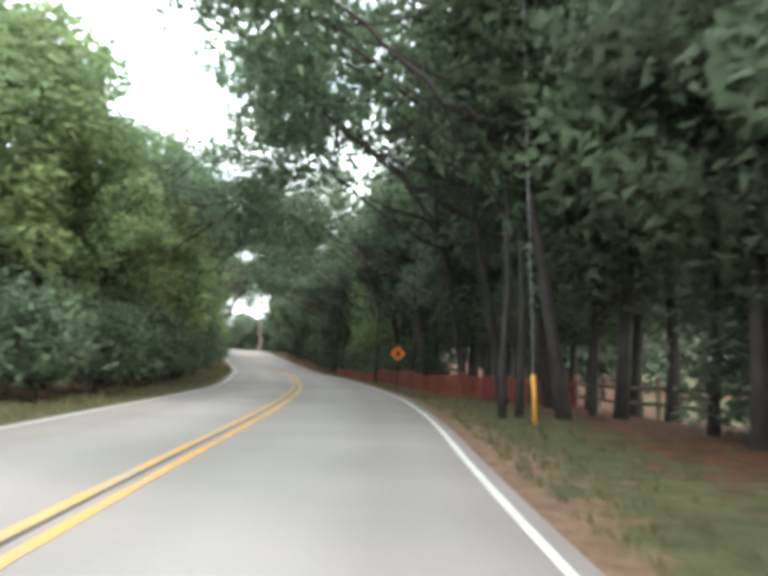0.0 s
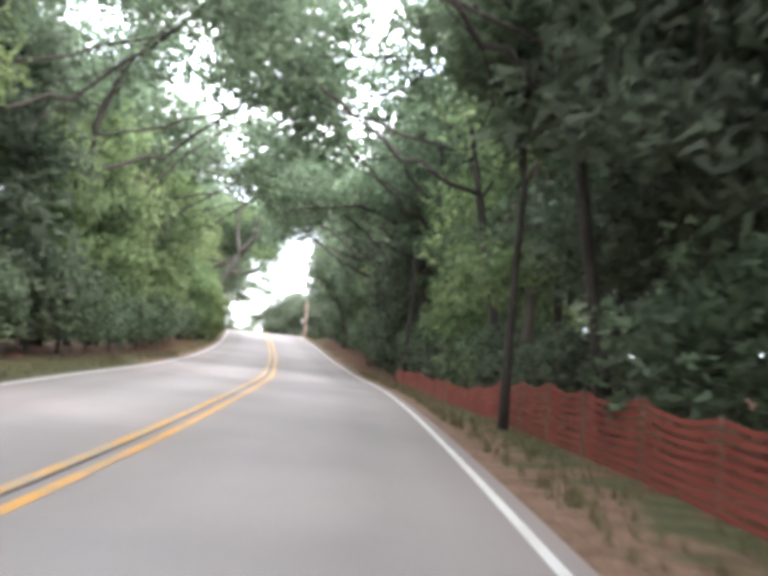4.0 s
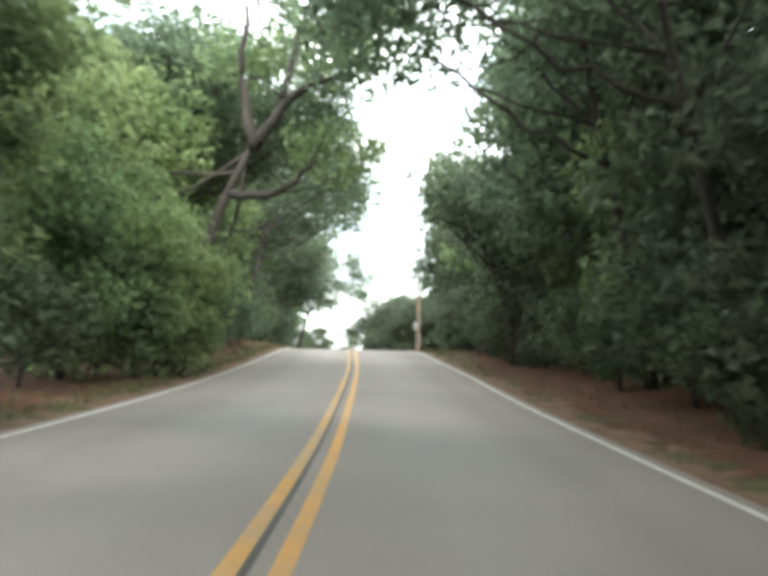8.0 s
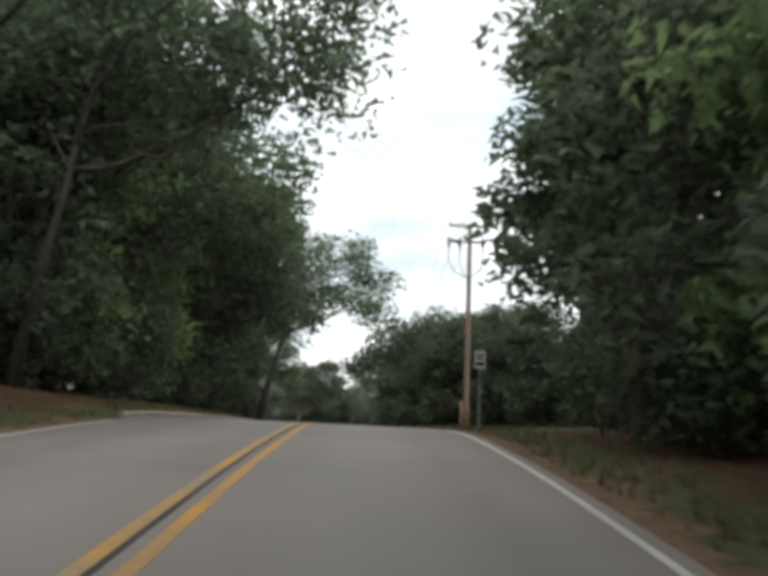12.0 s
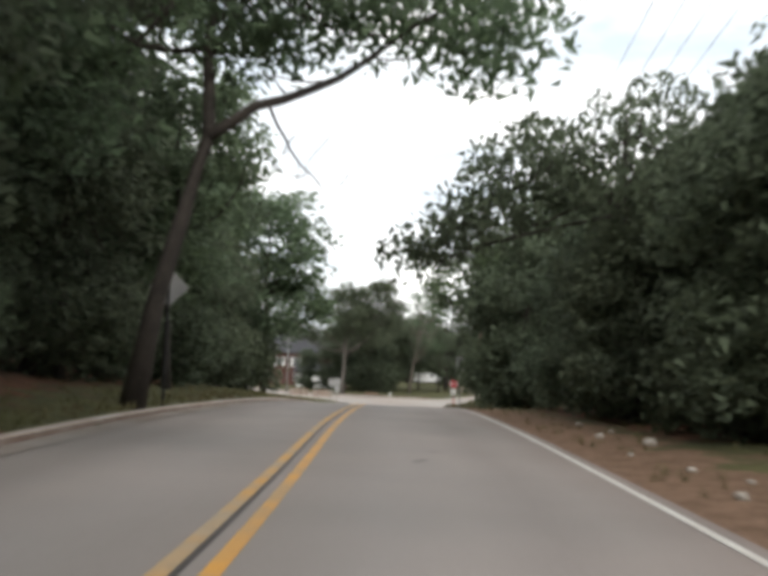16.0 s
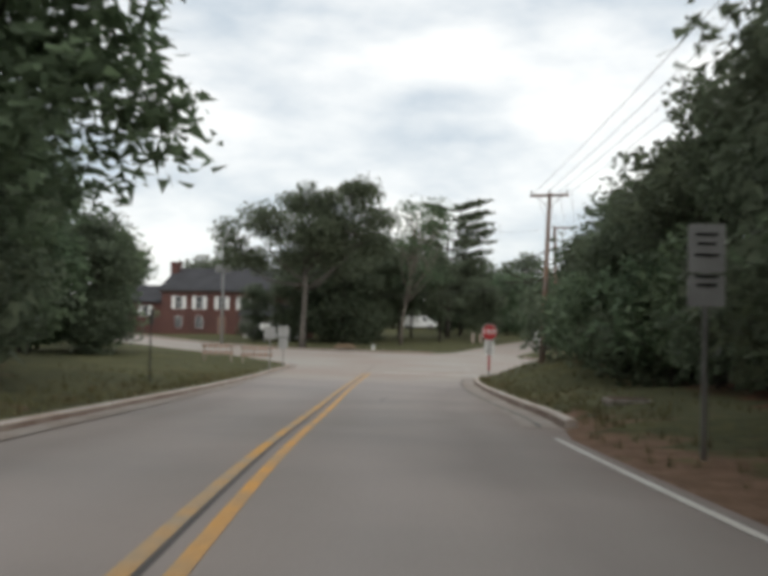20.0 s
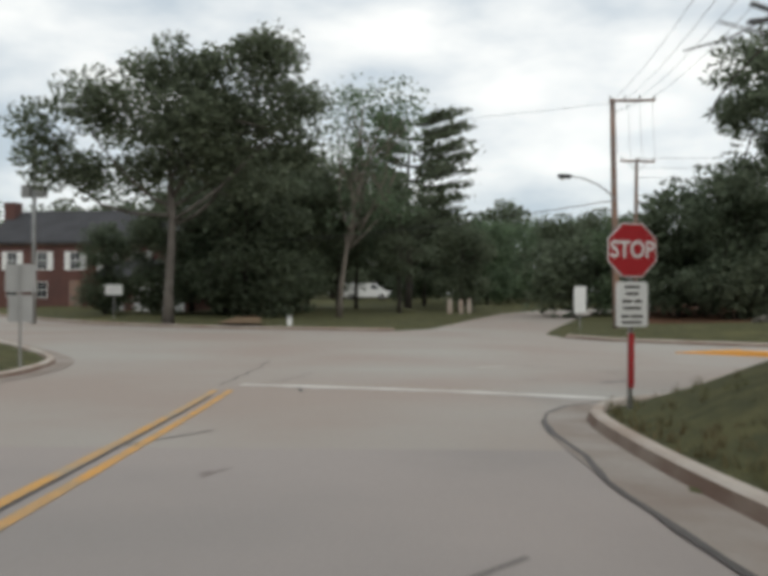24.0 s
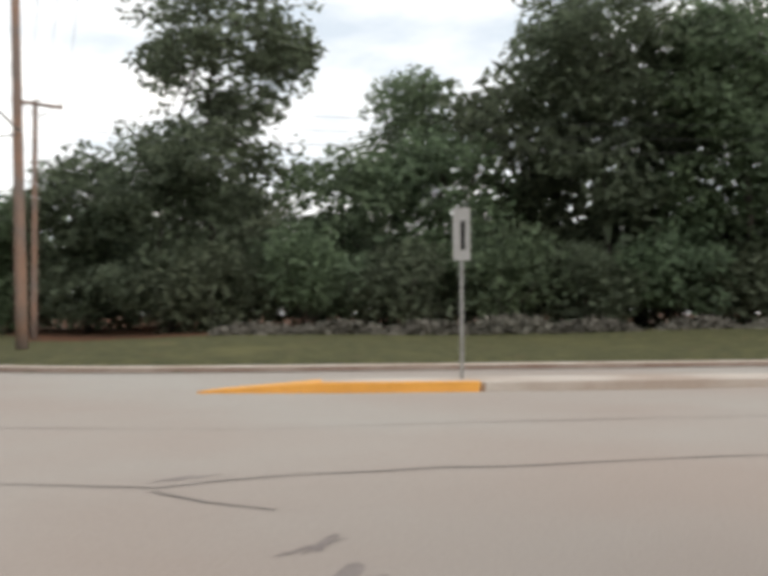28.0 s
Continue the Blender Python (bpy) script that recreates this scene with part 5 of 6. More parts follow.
simple_sign("drive_sign", -23.35, 229.6, 0, "tall blank white sign on a thin post by the drive", 0.52, 1.15, 1.25, "sign_white")
simple_sign("road_sign", -8.4, 100.2, 8, "small white sign with dark lettering on a post", 0.30, 0.46, 1.85, "sign_white", [(0, 1.98, 0.2, 0.05), (0, 1.88, 0.16, 0.05), (0, 1.74, 0.2, 0.1)])
s2 = simple_sign("double_sign", -20.35, 164.1, 10, "two weathered grey sign plates with faded lettering on one post", 0.40, 0.52, 2.25, "sign_grey", [(0, 2.40, 0.24, 0.03), (0, 2.30, 0.20, 0.03), (0, 2.18, 0.26, 0.03)])
p2 = panel(s2, "plate", 0.40, 0.34, 1.80, "sign_grey")
bars(p2, [(0, 1.95, 0.25, 0.03), (0, 1.86, 0.22, 0.03)])


def diamond_sign(name, x, y, turn, label, half, mid, material, symbol=True):
    z = land_at(x, y)
    root = empty(name, (x, y, z), turn, label, "traffic sign")
    post(root, mid + half * 0.8, "dark_metal")
    bm = bmesh.new()
    plate(bm, [(0, mid - half), (-half, mid), (0, mid + half), (half, mid)], 0.006, Matrix.Translation((0, -0.03, 0)))
    f = part("sign_face", bm, material, root)
    if symbol:
        bm = bmesh.new()
        box(bm, (half * 0.45, 0.004, half * 0.34), (0, -0.034, mid + half * 0.05), bevel=0.001)
        box(bm, (half * 0.26, 0.004, half * 0.62), (0.01, -0.034, mid - half * 0.05))
        part("symbol", bm, "black", f)
    return root


diamond_sign("work_sign", 2.53, -2.86, 0, "orange diamond road-work sign with a dark symbol", 0.35, 1.58, "sign_orange")
diamond_sign("warning_sign", -23.35, 135.2, 190, "back of a grey diamond warning sign by a leaning trunk", 0.44, 2.5, "sign_grey", False)
simple_sign("island_sign", -17.9, 214.9, -28, "narrow grey sign with a dark arrow on the traffic island", 0.26, 0.80, 2.3, "sign_grey", [(0.02, 2.28, 0.07, 0.44)])
# signs round the left corner, most of them seen from behind
simple_sign("corner_sign", -36.15, 201.0, 206, "grey back of a single traffic sign at the street corner", 0.56, 0.62, 1.9, "sign_grey")
s3 = simple_sign("corner_sign", -36.95, 206.3, 206, "grey backs of two traffic sign plates on one post", 0.62, 0.60, 1.85, "sign_grey")
panel(s3, "plate", 0.50, 0.58, 1.20, "sign_grey")
simple_sign("corner_sign", -39.7, 209.6, 110, "narrow sign on a thin dark post at the street corner", 0.30, 0.45, 1.8, "sign_grey", post_mat="dark_metal")
simple_sign("street_name_sign", -32.3, 177.3, 100, "dark thin sign post standing in the lawn", 0.30, 0.42, 1.7, "dark_metal", post_mat="dark_metal")
simple_sign("lawn_sign", -47.2, 236.5, 0, "white double sign on posts in front of the house", 0.95, 0.55, 1.5, "sign_white", category="sign")


def barricade(x, y, turn):
    root = empty("barricade", (x, y, land_at(x, y)), turn, "low barricade with faded pink-orange stripes at the corner", "barricade")
    for sx in (-0.75, 0.75):
        bm = bmesh.new()
        box(bm, (0.05, 0.05, 1.0), (sx, -0.12, 0.47), Matrix.Rotation(radians(8), 4, "X"), 0.005)
        box(bm, (0.05, 0.05, 1.0), (sx, 0.12, 0.47), Matrix.Rotation(radians(-8), 4, "X"), 0.005)
        part("leg", bm, "faded_board", root)
    for z in (0.5, 0.86):
        bm = bmesh.new()
        box(bm, (1.75, 0.03, 0.2), (0, -0.14 + (z - 0.5) * 0.1, z), bevel=0.004)
        b = part("board", bm, "faded_board", root)
        for k in range(6):
            bm = bmesh.new()
            x0 = -0.8 + k * 0.29
            plate(bm, [(x0, z - 0.1), (x0 + 0.1, z + 0.1), (x0 + 0.24, z + 0.1), (x0 + 0.14, z - 0.1)], 0.003, Matrix.Translation((0, -0.159 + (z - 0.5) * 0.1, 0)))
            part("stripe", bm, "faded_orange", b)


barricade(-38.2, 205.4, 14)
barricade(-40.3, 205.0, 8)

# ---- traffic island with its painted nose ----


def island():
    root = empty("traffic_island", (0, 0, 0), 0, "low kerbed traffic island with an orange-yellow painted nose", "traffic island")

    def slab(name, pts, h0, h1, material, label=""):
        bm = bmesh.new()
        lo = [bm.verts.new((x, y, float(pave_z(x, y)) - 0.03)) for x, y in pts]
        hi = [bm.verts.new((x + (0.03 if k else 0), y, float(pave_z(x, y)) + (h0 if k in (0, len(pts) - 1) else h1))) for k, (x, y) in enumerate(pts)]
        bm.faces.new(hi)
        for k in range(len(pts)):
            j = (k + 1) % len(pts)
            bm.faces.new((lo[k], lo[j], hi[j], hi[k]))
        bmesh.ops.recalc_face_normals(bm, faces=bm.faces[:])
        part(name, bm, material, root, label)
    slab("nose", [(-21.7, 215.85), (-20.2, 215.0), (-19.9, 215.7), (-21.2, 216.3)], 0.03, 0.14, "orange_yellow", "orange-yellow painted nose")
    slab("kerb_front", [(-20.2, 214.98), (-18.2, 214.04), (-18.1, 214.24), (-20.1, 215.2)], 0.14, 0.14, "orange_yellow", "orange-yellow painted kerb")
    slab("body", [(-20.08, 215.22), (-18.08, 214.24), (-18.1, 214.03), (-17.1, 213.57), (-4.0, 208.6), (-3.6, 209.6), (-16.8, 214.9), (-19.85, 215.9)], 0.13, 0.13, "kerb", "bare concrete island top")


island()

# ---- cracks and seals in the pavement ----
for pts, w in (([(-26.3, 210.2), (-25.2, 209.4), (-24.4, 208.8), (-23.4, 208.85), (-21.9, 208.4), (-20.3, 208.0), (-17.0, 206.8)], 0.05), ([(-24.5, 208.7), (-24.3, 208.2), (-24.0, 207.8)], 0.05),
               ([(-24.8, 212.9), (-22.8, 211.5), (-20.5, 210.9), (-16.0, 209.2)], 0.03), ([(-31.9, 204.0), (-32.1, 207.0), (-32.5, 210.4)], 0.07), ([(-31.1, 204.6), (-30.7, 206.3)], 0.07), ([(-30.2, 203.0), (-30.5, 204.2)], 0.10),
               ([(-27.05, 190.0), (-26.95, 191.3), (-26.6, 191.9)], 0.06), ([(-26.0, 176.0), (-26.25, 178.6)], 0.06), ([(-30.6, 196.2), (-30.1, 197.6)], 0.08), 
               ([(-16.5, 127.0), (-16.4, 127.4)], 0.18), ([(-22.2, 153.4), (-22.9, 157.0)], 0.05)):
    band("crack", "tar", pts, w * 0.65, 0.004, "dark irregular crack in the concrete", "crack", 0.05)
kj = [(beside(y, half_right(y) - float(np.interp(y, [168, 186], [0.36, 0.64])))[:2]) for y in np.arange(168, 195, 2.0)] + [(-25.92, 196.2), (-26.15, 198.0), (-26.2, 199.2), (-26.12, 200.25), (-25.76, 201.4), (-25.04, 202.42), (-24.0, 203.15)]
band("gutter_joint", "tar", kj, 0.07, 0.016, "dark joint between road and gutter", "road joint", 0.01)
fill("footpath", "dirt", [(-39.6, 229.9), (-37.4, 229.6), (-38.6, 234.0), (-39.6, 238.0), (-41.0, 238.0), (-40.2, 234.0)], 0.26, "narrow brown path across the lawn", "path", 3)


# ---- fences ----
def net_fence():
    """Orange-red plastic netting on stakes along the verge."""
    root = empty("net_fence", beside(8, 4.8), 0, "sagging orange-red plastic safety netting along the verge", "fence")
    back = root.matrix_basis.inverted()
    prev = None
    rng = random.Random(3)
    line = [(-20, 8.9), (-12.5, 7.8), (-10.6, 7.3), (-8.7, 6.4), (-5.5, 5.35), (-3, 5.1), (12, 5.05), (22, 4.9), (32, 4.9), (42, 5.4)]
    for k in range(24):
        y = -17.0 + k * 2.2
        x, yy, _ = beside(y, float(np.interp(y, [a for a, _ in line], [b for _, b in line])) + rng.uniform(-0.06, 0.06))
        z = land_at(x, yy)
        h = rng.uniform(0.76, 0.90) * float(np.interp(y, [8, 18], [1.0, 0.68]))
        p = back @ Vector((x, yy, z))
        bm = bmesh.new()
        tube(bm, [p + Vector((0, 0, -0.2)), p + Vector((rng.uniform(-0.03, 0.03), rng.uniform(-0.03, 0.03), h + 0.05))], 0.018, 6)
        part("stake", bm, "rail_wood", root)
        if prev:
            (a, ha), (b, hb) = prev, (p, h)
            bm = bmesh.new()

            def at(t, v):
                sag = 0.10 * math.sin(math.pi * t)
                top = (ha * (1 - t) + hb * t) - sag
                return a.lerp(b, t) + Vector((0.02 * math.sin(9 * t + k), 0, 0.03 + v * (top - 0.03)))
            for j in range(8):
                v = j / 7
                for i in range(4):
                    t0, t1 = i / 4, (i + 1) / 4
                    bm.faces.new([bm.verts.new(q) for q in (at(t0, v) - Vector((0, 0, 0.022)), at(t1, v) - Vector((0, 0, 0.022)), at(t1, v) + Vector((0, 0, 0.022)), at(t0, v) + Vector((0, 0, 0.022)))])
            for i in range(26):
                t = (i + 0.5) / 26
                d = (b - a).normalized() * 0.02
                bm.faces.new([bm.verts.new(q) for q in (at(t, 0) - d, at(t, 0) + d, at(t, 1) + d, at(t, 1) - d)])
            part("netting", bm, "fence_net", root)
        prev = (p, h)


net_fence()


def rail_fence(name, pts, label, rails=(0.35, 0.72), h=0.95):
    root = empty(name, (pts[0][0], pts[0][1], land_at(*pts[0])), 0, label, "fence")
    back = root.matrix_basis.inverted()
    prev = None
    for x, y in pts:
        p = back @ Vector((x, y, land_at(x, y)))
        bm = bmesh.new()
        box(bm, (0.11, 0.11, h + 0.3), p + Vector((0, 0, h / 2 - 0.15)), bevel=0.012)
        part("fence_post", bm, "rail_wood", root)
        if prev:
            for z in rails:
                bm = bmesh.new()
                tube(bm, [prev + Vector((0, 0, z)), (prev + p) / 2 + Vector((0, 0, z - 0.02)), p + Vector((0, 0, z))], 0.05, 6)
                part("rail", bm, "rail_wood", root)
        prev = p


rail_fence("rail_fence", [beside(y, 8.8)[:2] for y in np.arange(-44, 2, 2.6)], "weathered split-rail fence behind the roadside trees")
rail_fence("lawn_fence", [beside(y, 12.2)[:2] for y in np.arange(108, 128, 2.6)], "dark rail fence at the back of the verge", (0.4, 0.8))
guard = empty("guy_guard", (2.88, -27.45, land_at(2.88, -27.45)), 0, "yellow plastic guy-wire guard standing on the verge", "guy guard")
bm = bmesh.new()
tube(bm, [(0.03, 0, -0.1), (0.0, 0, 0.45), (-0.03, 0, 0.92)], 0.045, 8)
part("sleeve", bm, "orange_yellow", guard, smooth=True)
bm = bmesh.new()
tube(bm, [(-0.03, 0, 0.9), (-0.25, 0.0, 5.0), (-0.45, 0, 9.0)], 0.007, 5)
part("guy_wire", bm, "grey_metal", guard)


# ---- house across the street ----
def window(parent, x, y, z, w, h, shutters=True):
    bm = bmesh.new()
    box(bm, (w, 0.06, h), (x, y, z))
    fr = part("window", bm, "paint_white", parent, "white-framed sash window")
    for sx in (-1, 1):
        for sz in (-1, 1):
            bm = bmesh.new()
            box(bm, (w * 0.42, 0.03, h * 0.43), (x + sx * w * 0.235, y - 0.03, z + sz * h * 0.235))
            part("pane", bm, "glass", fr)
    if shutters:
        for sx in (-1, 1):
            bm = bmesh.new()
            box(bm, (w * 0.48, 0.05, h * 1.02), (x + sx * w * 0.78, y - 0.01, z), bevel=0.01)
            part("shutter", bm, "paint_white", parent, "white shutter")


def gable(bm, w, d, z0, h, over=0.35, thick=0.14):
    for s in (-1, 1):
        a = [(-w / 2 - over, s * (d / 2 + over), z0 - 0.2), (w / 2 + over, s * (d / 2 + over), z0 - 0.2), (w / 2 + over, 0, z0 + h), (-w / 2 - over, 0, z0 + h)]
        lo = [bm.verts.new(p) for p in a]
        hi = [bm.verts.new((x, y, z + thick)) for x, y, z in a]
        for f in ([hi[0], hi[1], hi[2], hi[3]], [lo[3], lo[2], lo[1], lo[0]]):
            bm.faces.new(f)
        for k in range(4):
            j = (k + 1) % 4
            bm.faces.new((lo[k], lo[j], hi[j], hi[k]))
    bmesh.ops.recalc_face_normals(bm, faces=bm.faces[:])


def house():
    z = land_at(-57.0, 256.0) - 0.1
    root = empty("brick_house", (-57.2, 259.2, z), -6, "two-storey red brick house with white shutters and dark roof", "house")
    W, D, H = 15.0, 8.0, 4.9
    bm = bmesh.new()
    box(bm, (W, D, H + 0.3), (0, 0, H / 2 - 0.15))
    v = [bm.verts.new(p) for p in ((-W / 2, -D / 2, H), (-W / 2, D / 2, H), (-W / 2, 0, H + 2.3), (W / 2, -D / 2, H), (W / 2, D / 2, H), (W / 2, 0, H + 2.3))]
    bm.faces.new((v[1], v[0], v[2]))
    bm.faces.new((v[3], v[4], v[5]))
    part("wall", bm, "brick", root)
    bm = bmesh.new()
    gable(bm, W, D, H, 2.4)
    part("roof", bm, "roof", root)
    bm = bmesh.new()
    box(bm, (0.9, 1.1, 5.0), (-W / 2 - 0.1, -0.6, H + 0.6), bevel=0.03)
    box(bm, (1.0, 1.2, 0.18), (-W / 2 - 0.1, -0.6, H + 3.1), bevel=0.02)
    part("chimney", bm, "brick", root)
    bm = bmesh.new()
    box(bm, (W + 0.3, 0.14, 0.3), (0, -D / 2 - 0.06, H - 0.2), bevel=0.01)
    part("cornice", bm, "pole", root)
    for x in (-5.4, -2.9, -0.2, 2.4, 5.0):
        window(root, x, -D / 2 - 0.01, H - 1.45, 0.85, 1.35)
    for x in (-5.4, -2.9, 2.4, 5.0):
        window(root, x, -D / 2 - 0.01, 1.3, 0.85, 1.2, False)
    bm = bmesh.new()
    box(bm, (0.95, 0.08, 2.0), (-0.2, -D / 2 - 0.02, 1.0), bevel=0.01)
    part("door", bm, "pole", root, "brown panelled door")
    # lower wing
    bm = bmesh.new()
    box(bm, (4.6, 6.0, 3.9), (-W / 2 - 2.75, 0.6, 1.75))
    wing = part("wing", bm, "brick", root)
    bm = bmesh.new()
    gable(bm, 4.6, 6.0, 3.6, 1.7)
    bmesh.ops.transform(bm, matrix=Matrix.Translation((-W / 2 - 2.75, 0.6, 0)), verts=bm.verts[:])
    part("wing_roof", bm, "roof", root)
    window(root, -W / 2 - 2.9, -2.42, 2.4, 0.85, 1.2)


house()


def garage():
    z = land_at(-50.5, 250.5) - 0.05
    root = empty("garage", (-50.5, 252.0, z), -6, "low garage with white panelled doors behind the oak", "garage")
    bm = bmesh.new()
    box(bm, (6.4, 4.0, 2.4), (0, 0, 1.2))
    part("wall", bm, "brick", root)
    bm = bmesh.new()
    gable(bm, 6.4, 4.0, 2.4, 1.0)
    part("roof", bm, "roof", root)
    for x in (-2.2, 0.2, 2.2):
        bm = bmesh.new()
        box(bm, (1.7, 0.08, 1.9), (x, -2.02, 0.97), bevel=0.01)
        d = part("garage_door", bm, "paint_white", root, "white panelled door")
        for zz in (0.5, 1.0, 1.5):
            bm = bmesh.new()
            box(bm, (1.66, 0.02, 0.025), (x, -2.06, zz))
            part("panel_joint", bm, "sign_grey", d)


garage()


# ---- parked white van ----
def van():
    x, y = -42.2, 299.0
    root = empty("van", (x, y, land_at(x, y)), 4, "white panel van parked beyond the lawn", "van")
    side = [(-2.7, 0.35), (-2.7, 1.75), (-2.55, 1.95), (1.0, 1.95), (1.75, 1.25), (2.6, 1.0), (2.7, 0.75), (2.7, 0.35)]
    bm = bmesh.new()
    l = [bm.verts.new((a, -0.95, b)) for a, b in side]
    r = [bm.verts.new((a, 0.95, b)) for a, b in side]
    bm.faces.new(l)
    bm.faces.new(list(reversed(r)))
    for k in range(len(side)):
        j = (k + 1) % len(side)
        bm.faces.new((l[j], l[k], r[k], r[j]))
    bmesh.ops.bevel(bm, geom=[e for e in bm.edges], offset=0.06, segments=2, affect="EDGES")
    body = part("body", bm, "car_white", root, smooth=False)
    bm = bmesh.new()
    plate(bm, [(0.55, 1.3), (0.55, 1.78), (0.95, 1.78), (1.5, 1.3)], 0.02, Matrix.Translation((0, -0.97, 0)))
    part("side_window", bm, "glass", root)
    for a in (-1.75, 1.75):
        for b in (-0.86, 0.86):
            bm = bmesh.new()
            tube(bm, [(a, b - 0.12, 0.36), (a, b + 0.12, 0.36)], 0.36, 16)
            w = part("wheel", bm, "tyre", root)
            bm = bmesh.new()
            tube(bm, [(a, b - 0.13, 0.36), (a, b + 0.13, 0.36)], 0.2, 12)
            part("rim", bm, "grey_metal", w)


van()

# ---- heaps of cut brushwood on the far lawn ----
BR = np.random.default_rng(31)
for x, y, n, h in ((-13.6, 233.4, 1.5, 0.5), (-11.0, 232.4, 1.7, 0.55), (-8.2, 231.2, 1.6, 0.6), (-5.4, 230.2, 1.8, 0.85), (-2.6, 229.0, 1.7, 0.6), (1.2, 227.6, 1.5, 0.55), (4.0, 226.2, 1.6, 0.6), (7.0, 224.8, 1.6, 0.55)):
    root = empty("brush_heap", (x, y, land_at(x, y)), -20, "low heap of cut grey brushwood on the lawn", "brushwood", "brush heaps")
    m = 900
    t = BR.uniform(-1, 1, (m, 2))
    zz = 0.85 * h * np.clip(1 - (t[:, 0] ** 2 + t[:, 1] ** 2), 0.02, 1) ** 0.6 * BR.uniform(0.1, 1.0, m)
    me = leaves_mesh("brushwood", np.stack([t[:, 0] * n, t[:, 1] * 0.7, zz], 1), 0.2, "brush", BR, 0.0)
    o = new("brushwood", me)
    o.parent = root


# ---- grass tufts and small stones along the verges ----
def verge_tufts():
    rng = np.random.default_rng(41)
    n = 9000
    y = rng.uniform(-40, 200, n)
    side = np.where(rng.random(n) < 0.5, -1, 1)
    half = np.array([half_left(a) if s < 0 else half_right(a) for a, s in zip(y, side)])
    off = side * (half + 0.25 + rng.exponential(0.9, n))
    k = np.interp(y, ys, slope)
    q = np.hypot(1, k)
    x, yy = np.interp(y, ys, cx_s) + off / q, y - off * k / q
    d, _ = pave_distance(x, yy)
    bare = (side > 0) & (((y > 40) & (y < 78)) | ((y > 118) & (y < 166))) & (d < 2.4)
    ok = (d > 0.2) & ~(bare & (rng.random(n) < 0.8))
    x, yy, d = x[ok], yy[ok], d[ok]
    z = land(x, yy, d)
    m = len(x)
    b = 6
    a = rng.uniform(0, math.tau, (m, b))
    h = rng.uniform(0.06, 0.17, (m, b))
    r = rng.uniform(0.0, 0.09, (m, b))
    bx, by = x[:, None] + np.cos(a * 3) * r, yy[:, None] + np.sin(a * 3) * r
    w = 0.010
    v0 = np.stack([bx - np.sin(a) * w, by + np.cos(a) * w, np.repeat(z[:, None], b, 1) - 0.02], -1)
    v1 = np.stack([bx + np.sin(a) * w, by - np.cos(a) * w, np.repeat(z[:, None], b, 1) - 0.02], -1)
    v2 = np.stack([bx + np.cos(a) * h * 0.5, by + np.sin(a) * h * 0.5, z[:, None] + h], -1)
    v = np.stack([v0, v1, v2], 2).reshape(-1, 3)
    f = np.arange(len(v)).reshape(-1, 3)
    tagged(link_mesh("grass_tufts", v, f.tolist(), "grass_blade"), "uneven tufts of grass along the road's verges", "grass", kind="stuff")


verge_tufts()


# ---- small things on verges and lawns ----
def stone_mesh(seed, size):
    rng = np.random.default_rng(seed)
    bm = bmesh.new()
    bmesh.ops.create_icosphere(bm, subdivisions=2, radius=1.0)
    for v in bm.verts:
        v.co *= 0.8 + 0.35 * noise.noise(v.co * 1.6 + Vector((seed * 3.1, 0, 0))) + rng.uniform(-0.03, 0.03)
        v.co.z *= 0.6
    bmesh.ops.scale(bm, vec=(size, size * 0.8, size), verts=bm.verts[:])
    return bm


STR = random.Random(17)
for k, (x, y, s) in enumerate(((-14.6, 136.9, 0.10), (-14.25, 133.0, 0.12), (-13.5, 131.6, 0.16), (-13.3, 127.7, 0.09), (-13.1, 125.3, 0.11), (-13.9, 129.6, 0.07), (-14.0, 134.6, 0.08), (-12.8, 126.6, 0.07))):
    ob = part("verge_stone", stone_mesh(k, s), "stone", smooth=True)
    ob.matrix_basis = pose(x, y, land_at(x, y) + s * 0.2, 0, 0, STR.uniform(0, 360))
    tagged(ob, "pale field stone lying on the bare verge", "stone", "verge stones")
pale = part("white_rock", stone_mesh(40, 0.42), "paint_white", smooth=True)
pale.matrix_basis = pose(-33.6, 165.2, land_at(-33.6, 165.2) + 0.12, 0, 0, 20)
tagged(pale, "white painted rock at the edge of the lawn", "rock")
for x, y, h in ((-30.1, 251.0, 0.95), (-29.4, 252.0, 0.9), (-28.9, 253.6, 0.95)):
    root = empty("marker_post", (x, y, land_at(x, y)), 0, "short pale grey marker post beside the drive", "post", "drive markers")
    bm = bmesh.new()
    box(bm, (0.30, 0.08, h + 0.1), (0, 0, h / 2 - 0.05), bevel=0.02)
    part("board", bm, "kerb", root)
    bm = bmesh.new()
    box(bm, (0.09, 0.09, h + 0.2), (0, 0.07, h / 2 - 0.05), bevel=0.01)
    part("stake", bm, "rail_wood", root)
hyd = empty("lawn_marker", (-36.3, 230.2, land_at(-36.3, 230.2)), 0, "small white utility marker on the lawn's edge", "marker")
bm = bmesh.new()
tube(bm, [(0, 0, -0.1), (0, 0, 0.34)], 0.12, 10)
part("body", bm, "sign_white", hyd)
bm = bmesh.new()
tube(bm, [(0, 0, 0.34), (0, 0, 0.40), (0, 0, 0.44)], [0.14, 0.13, 0.05], 10)
part("cap", bm, "sign_grey", hyd)


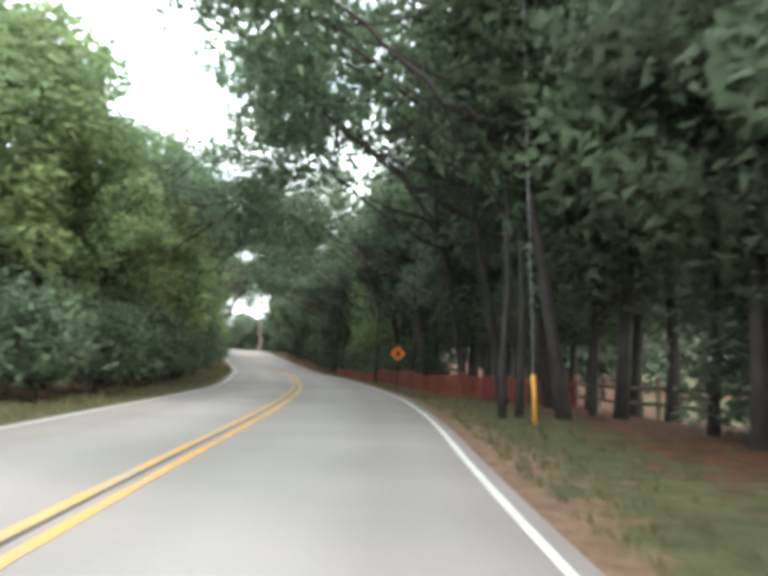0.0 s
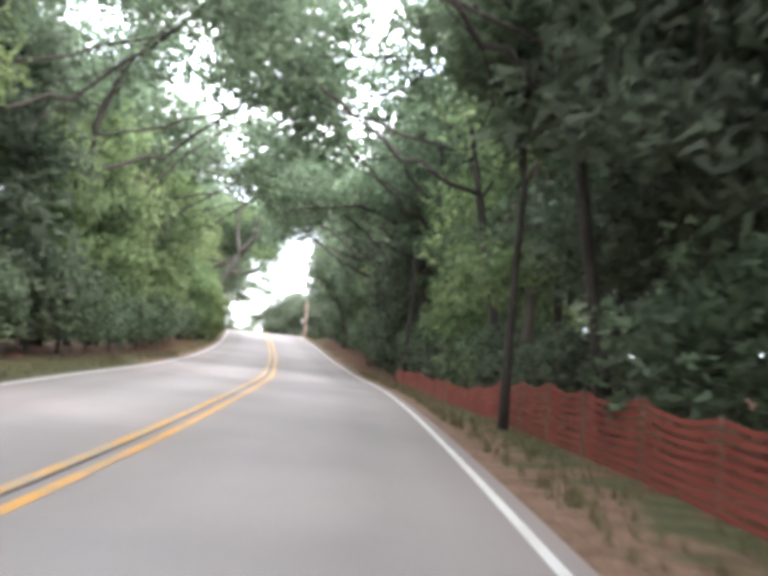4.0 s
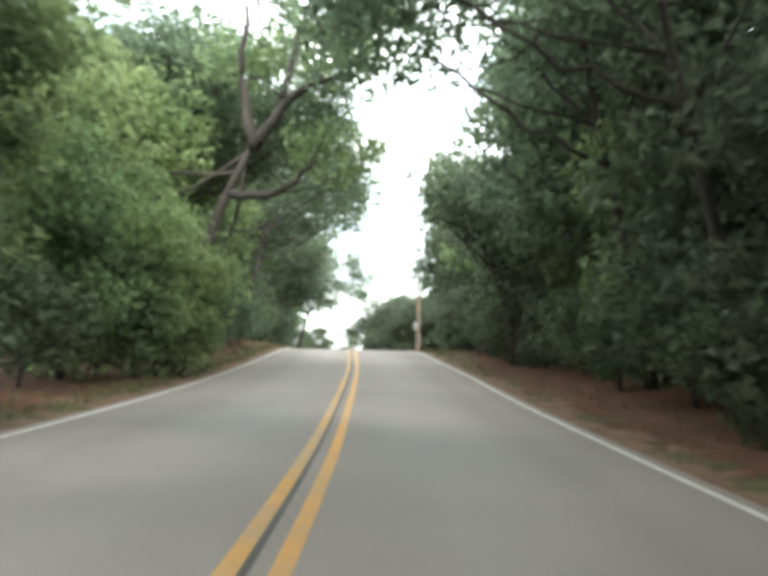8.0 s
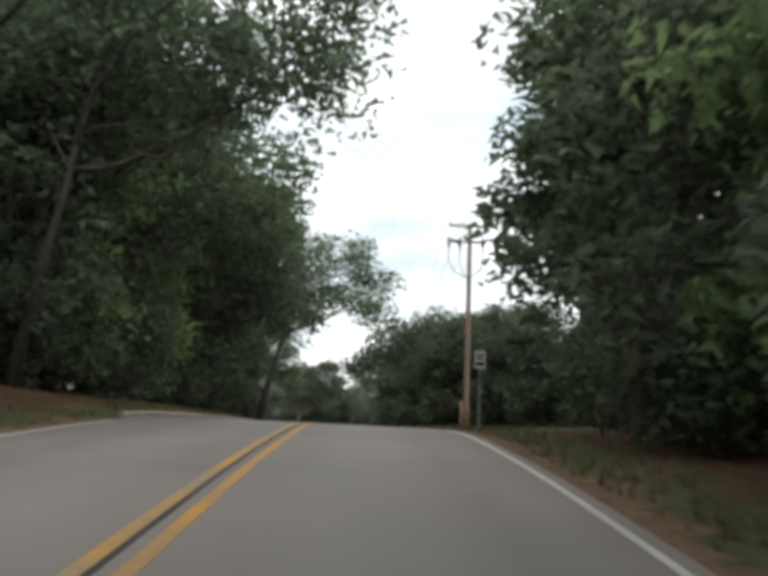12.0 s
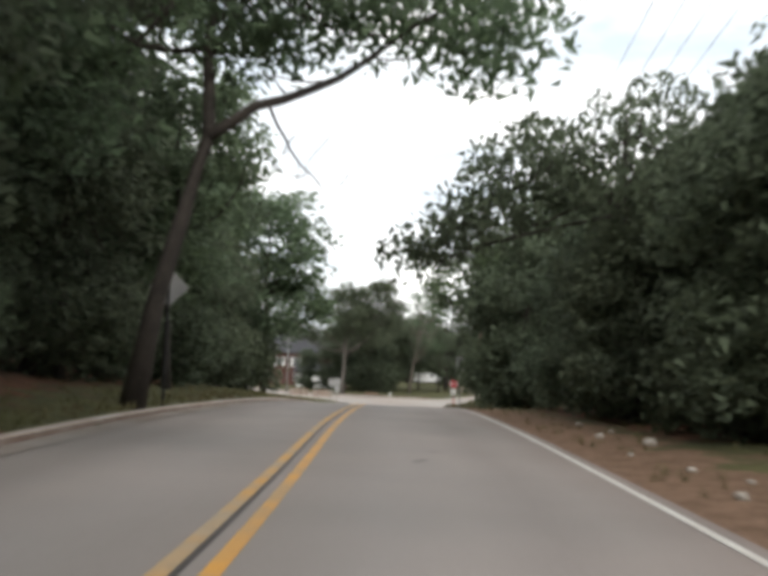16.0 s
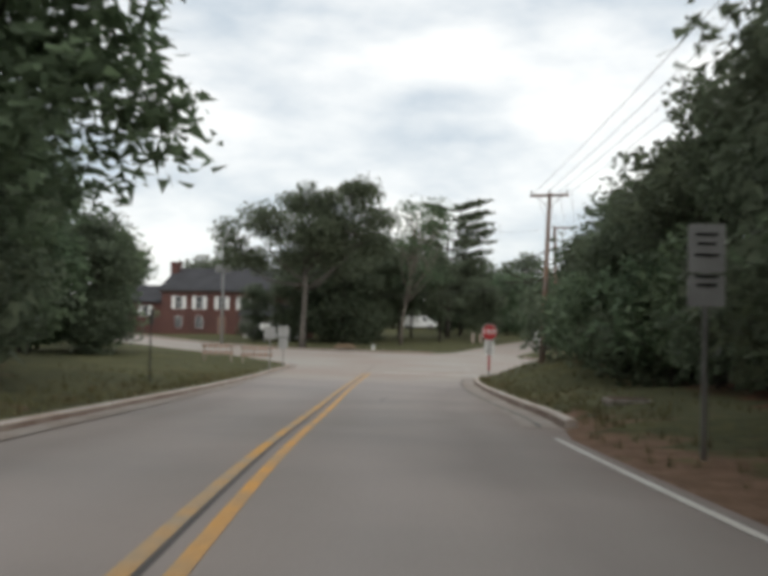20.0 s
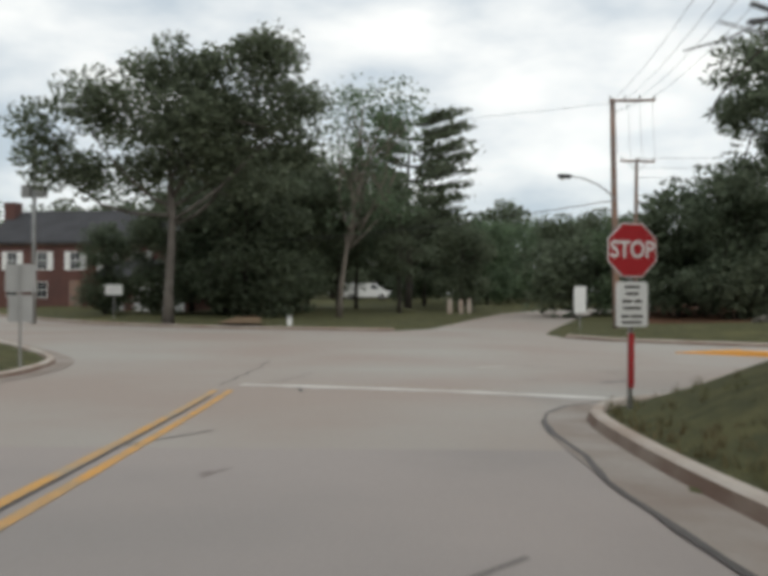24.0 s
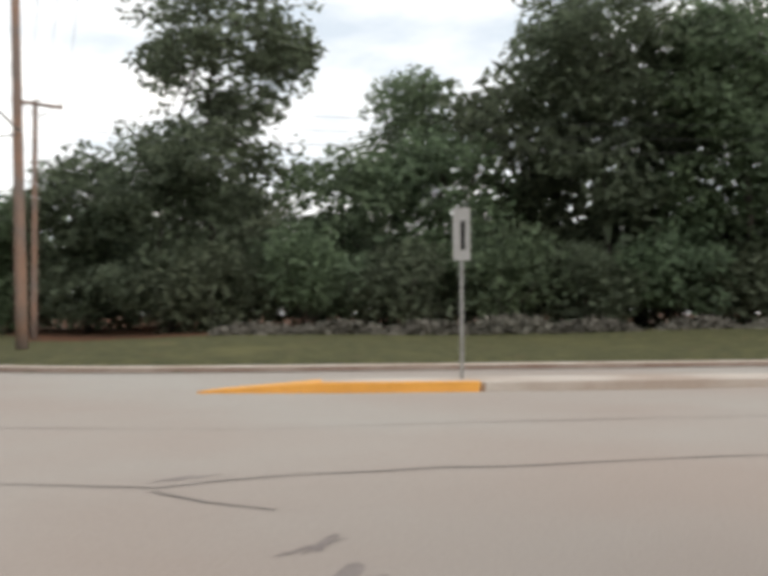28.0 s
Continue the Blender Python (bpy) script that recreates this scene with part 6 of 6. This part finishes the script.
def blot(x, y, r, squash, turn, seed):
    pts = []
    for k in range(36):
        a = k * math.tau / 36
        q = r * (0.62 + 0.9 * noise.noise(Vector((math.cos(a) * 2.6 + seed, math.sin(a) * 2.6, seed * 0.7))))
        u, v = math.cos(a) * q, math.sin(a) * q * squash
        pts.append((x + u * math.cos(turn) - v * math.sin(turn), y + u * math.sin(turn) + v * math.cos(turn)))
    fill("stain", "stain", pts, 0.003, "dark irregular stain on the concrete", "stain", 2)


for k, (x, y, r, q, a) in enumerate(((-24.45, 206.2, 0.62, 0.5, 0.7), (-24.2, 206.9, 0.34, 0.3, 0.5), (-24.1, 209.1, 0.30, 0.3, 0.1), (-26.1, 206.3, 0.26, 0.4, 0.0), (-30.8, 207.0, 0.35, 0.25, 1.3), (-16.5, 128.5, 0.16, 0.7, 0.2), (-29.2, 194.6, 0.45, 0.22, 1.4))):
    blot(x, y, r, q, a, k * 5.3 + 1.0)
band("paint_dash", "white", [(-27.25, 209.3), (-26.7, 209.55)], 0.14, 0.006, "short worn white dash on the cross street", "road marking", 0.02)


# ---- covers and small fittings ----
def manhole(x, y):
    root = empty("manhole_cover", (x, y, float(pave_z(x, y)) + 0.002), 0, "dark round iron manhole cover in the road", "manhole cover")
    bm = bmesh.new()
    tube(bm, [(0, 0, -0.05), (0, 0, 0.006)], 0.38, 24)
    part("rim", bm, "gutter", root)
    bm = bmesh.new()
    tube(bm, [(0, 0, -0.04), (0, 0, 0.012)], 0.31, 24)
    lid = part("lid", bm, "tar", root)
    for k in range(5):
        bm = bmesh.new()
        w = 0.25 * math.sqrt(1 - ((k - 2) / 3.2) ** 2)
        box(bm, (w * 2, 0.03, 0.006), (0, (k - 2) * 0.10, 0.014))
        part("rib", bm, "dark_metal", lid)


manhole(-24.6, 156.9)
sx, sy = -20.55, 172.6
slab = empty("drain_cover", (sx, sy, land_at(sx, sy)), 10, "low rust-brown drain cover lying in the verge", "drain cover")
bm = bmesh.new()
box(bm, (0.85, 0.6, 0.14), (0, 0, 0.02), bevel=0.02)
part("frame", bm, "gutter", slab)
bm = bmesh.new()
box(bm, (0.68, 0.44, 0.03), (0, 0, 0.10), bevel=0.008)
part("lid", bm, "litter", slab, "rusty lid")
gx, gy = -10.02, 121.2
stub = empty("pole_stub", (gx, gy, land_at(gx, gy)), 0, "short weathered wooden stub beside the utility pole", "post")
bm = bmesh.new()
tube(bm, [(0, 0, -0.2), (0, 0, 0.7), (-0.02, 0, 1.35)], [0.075, 0.07, 0.065], 8)
part("post", bm, "pole", stub, smooth=True)
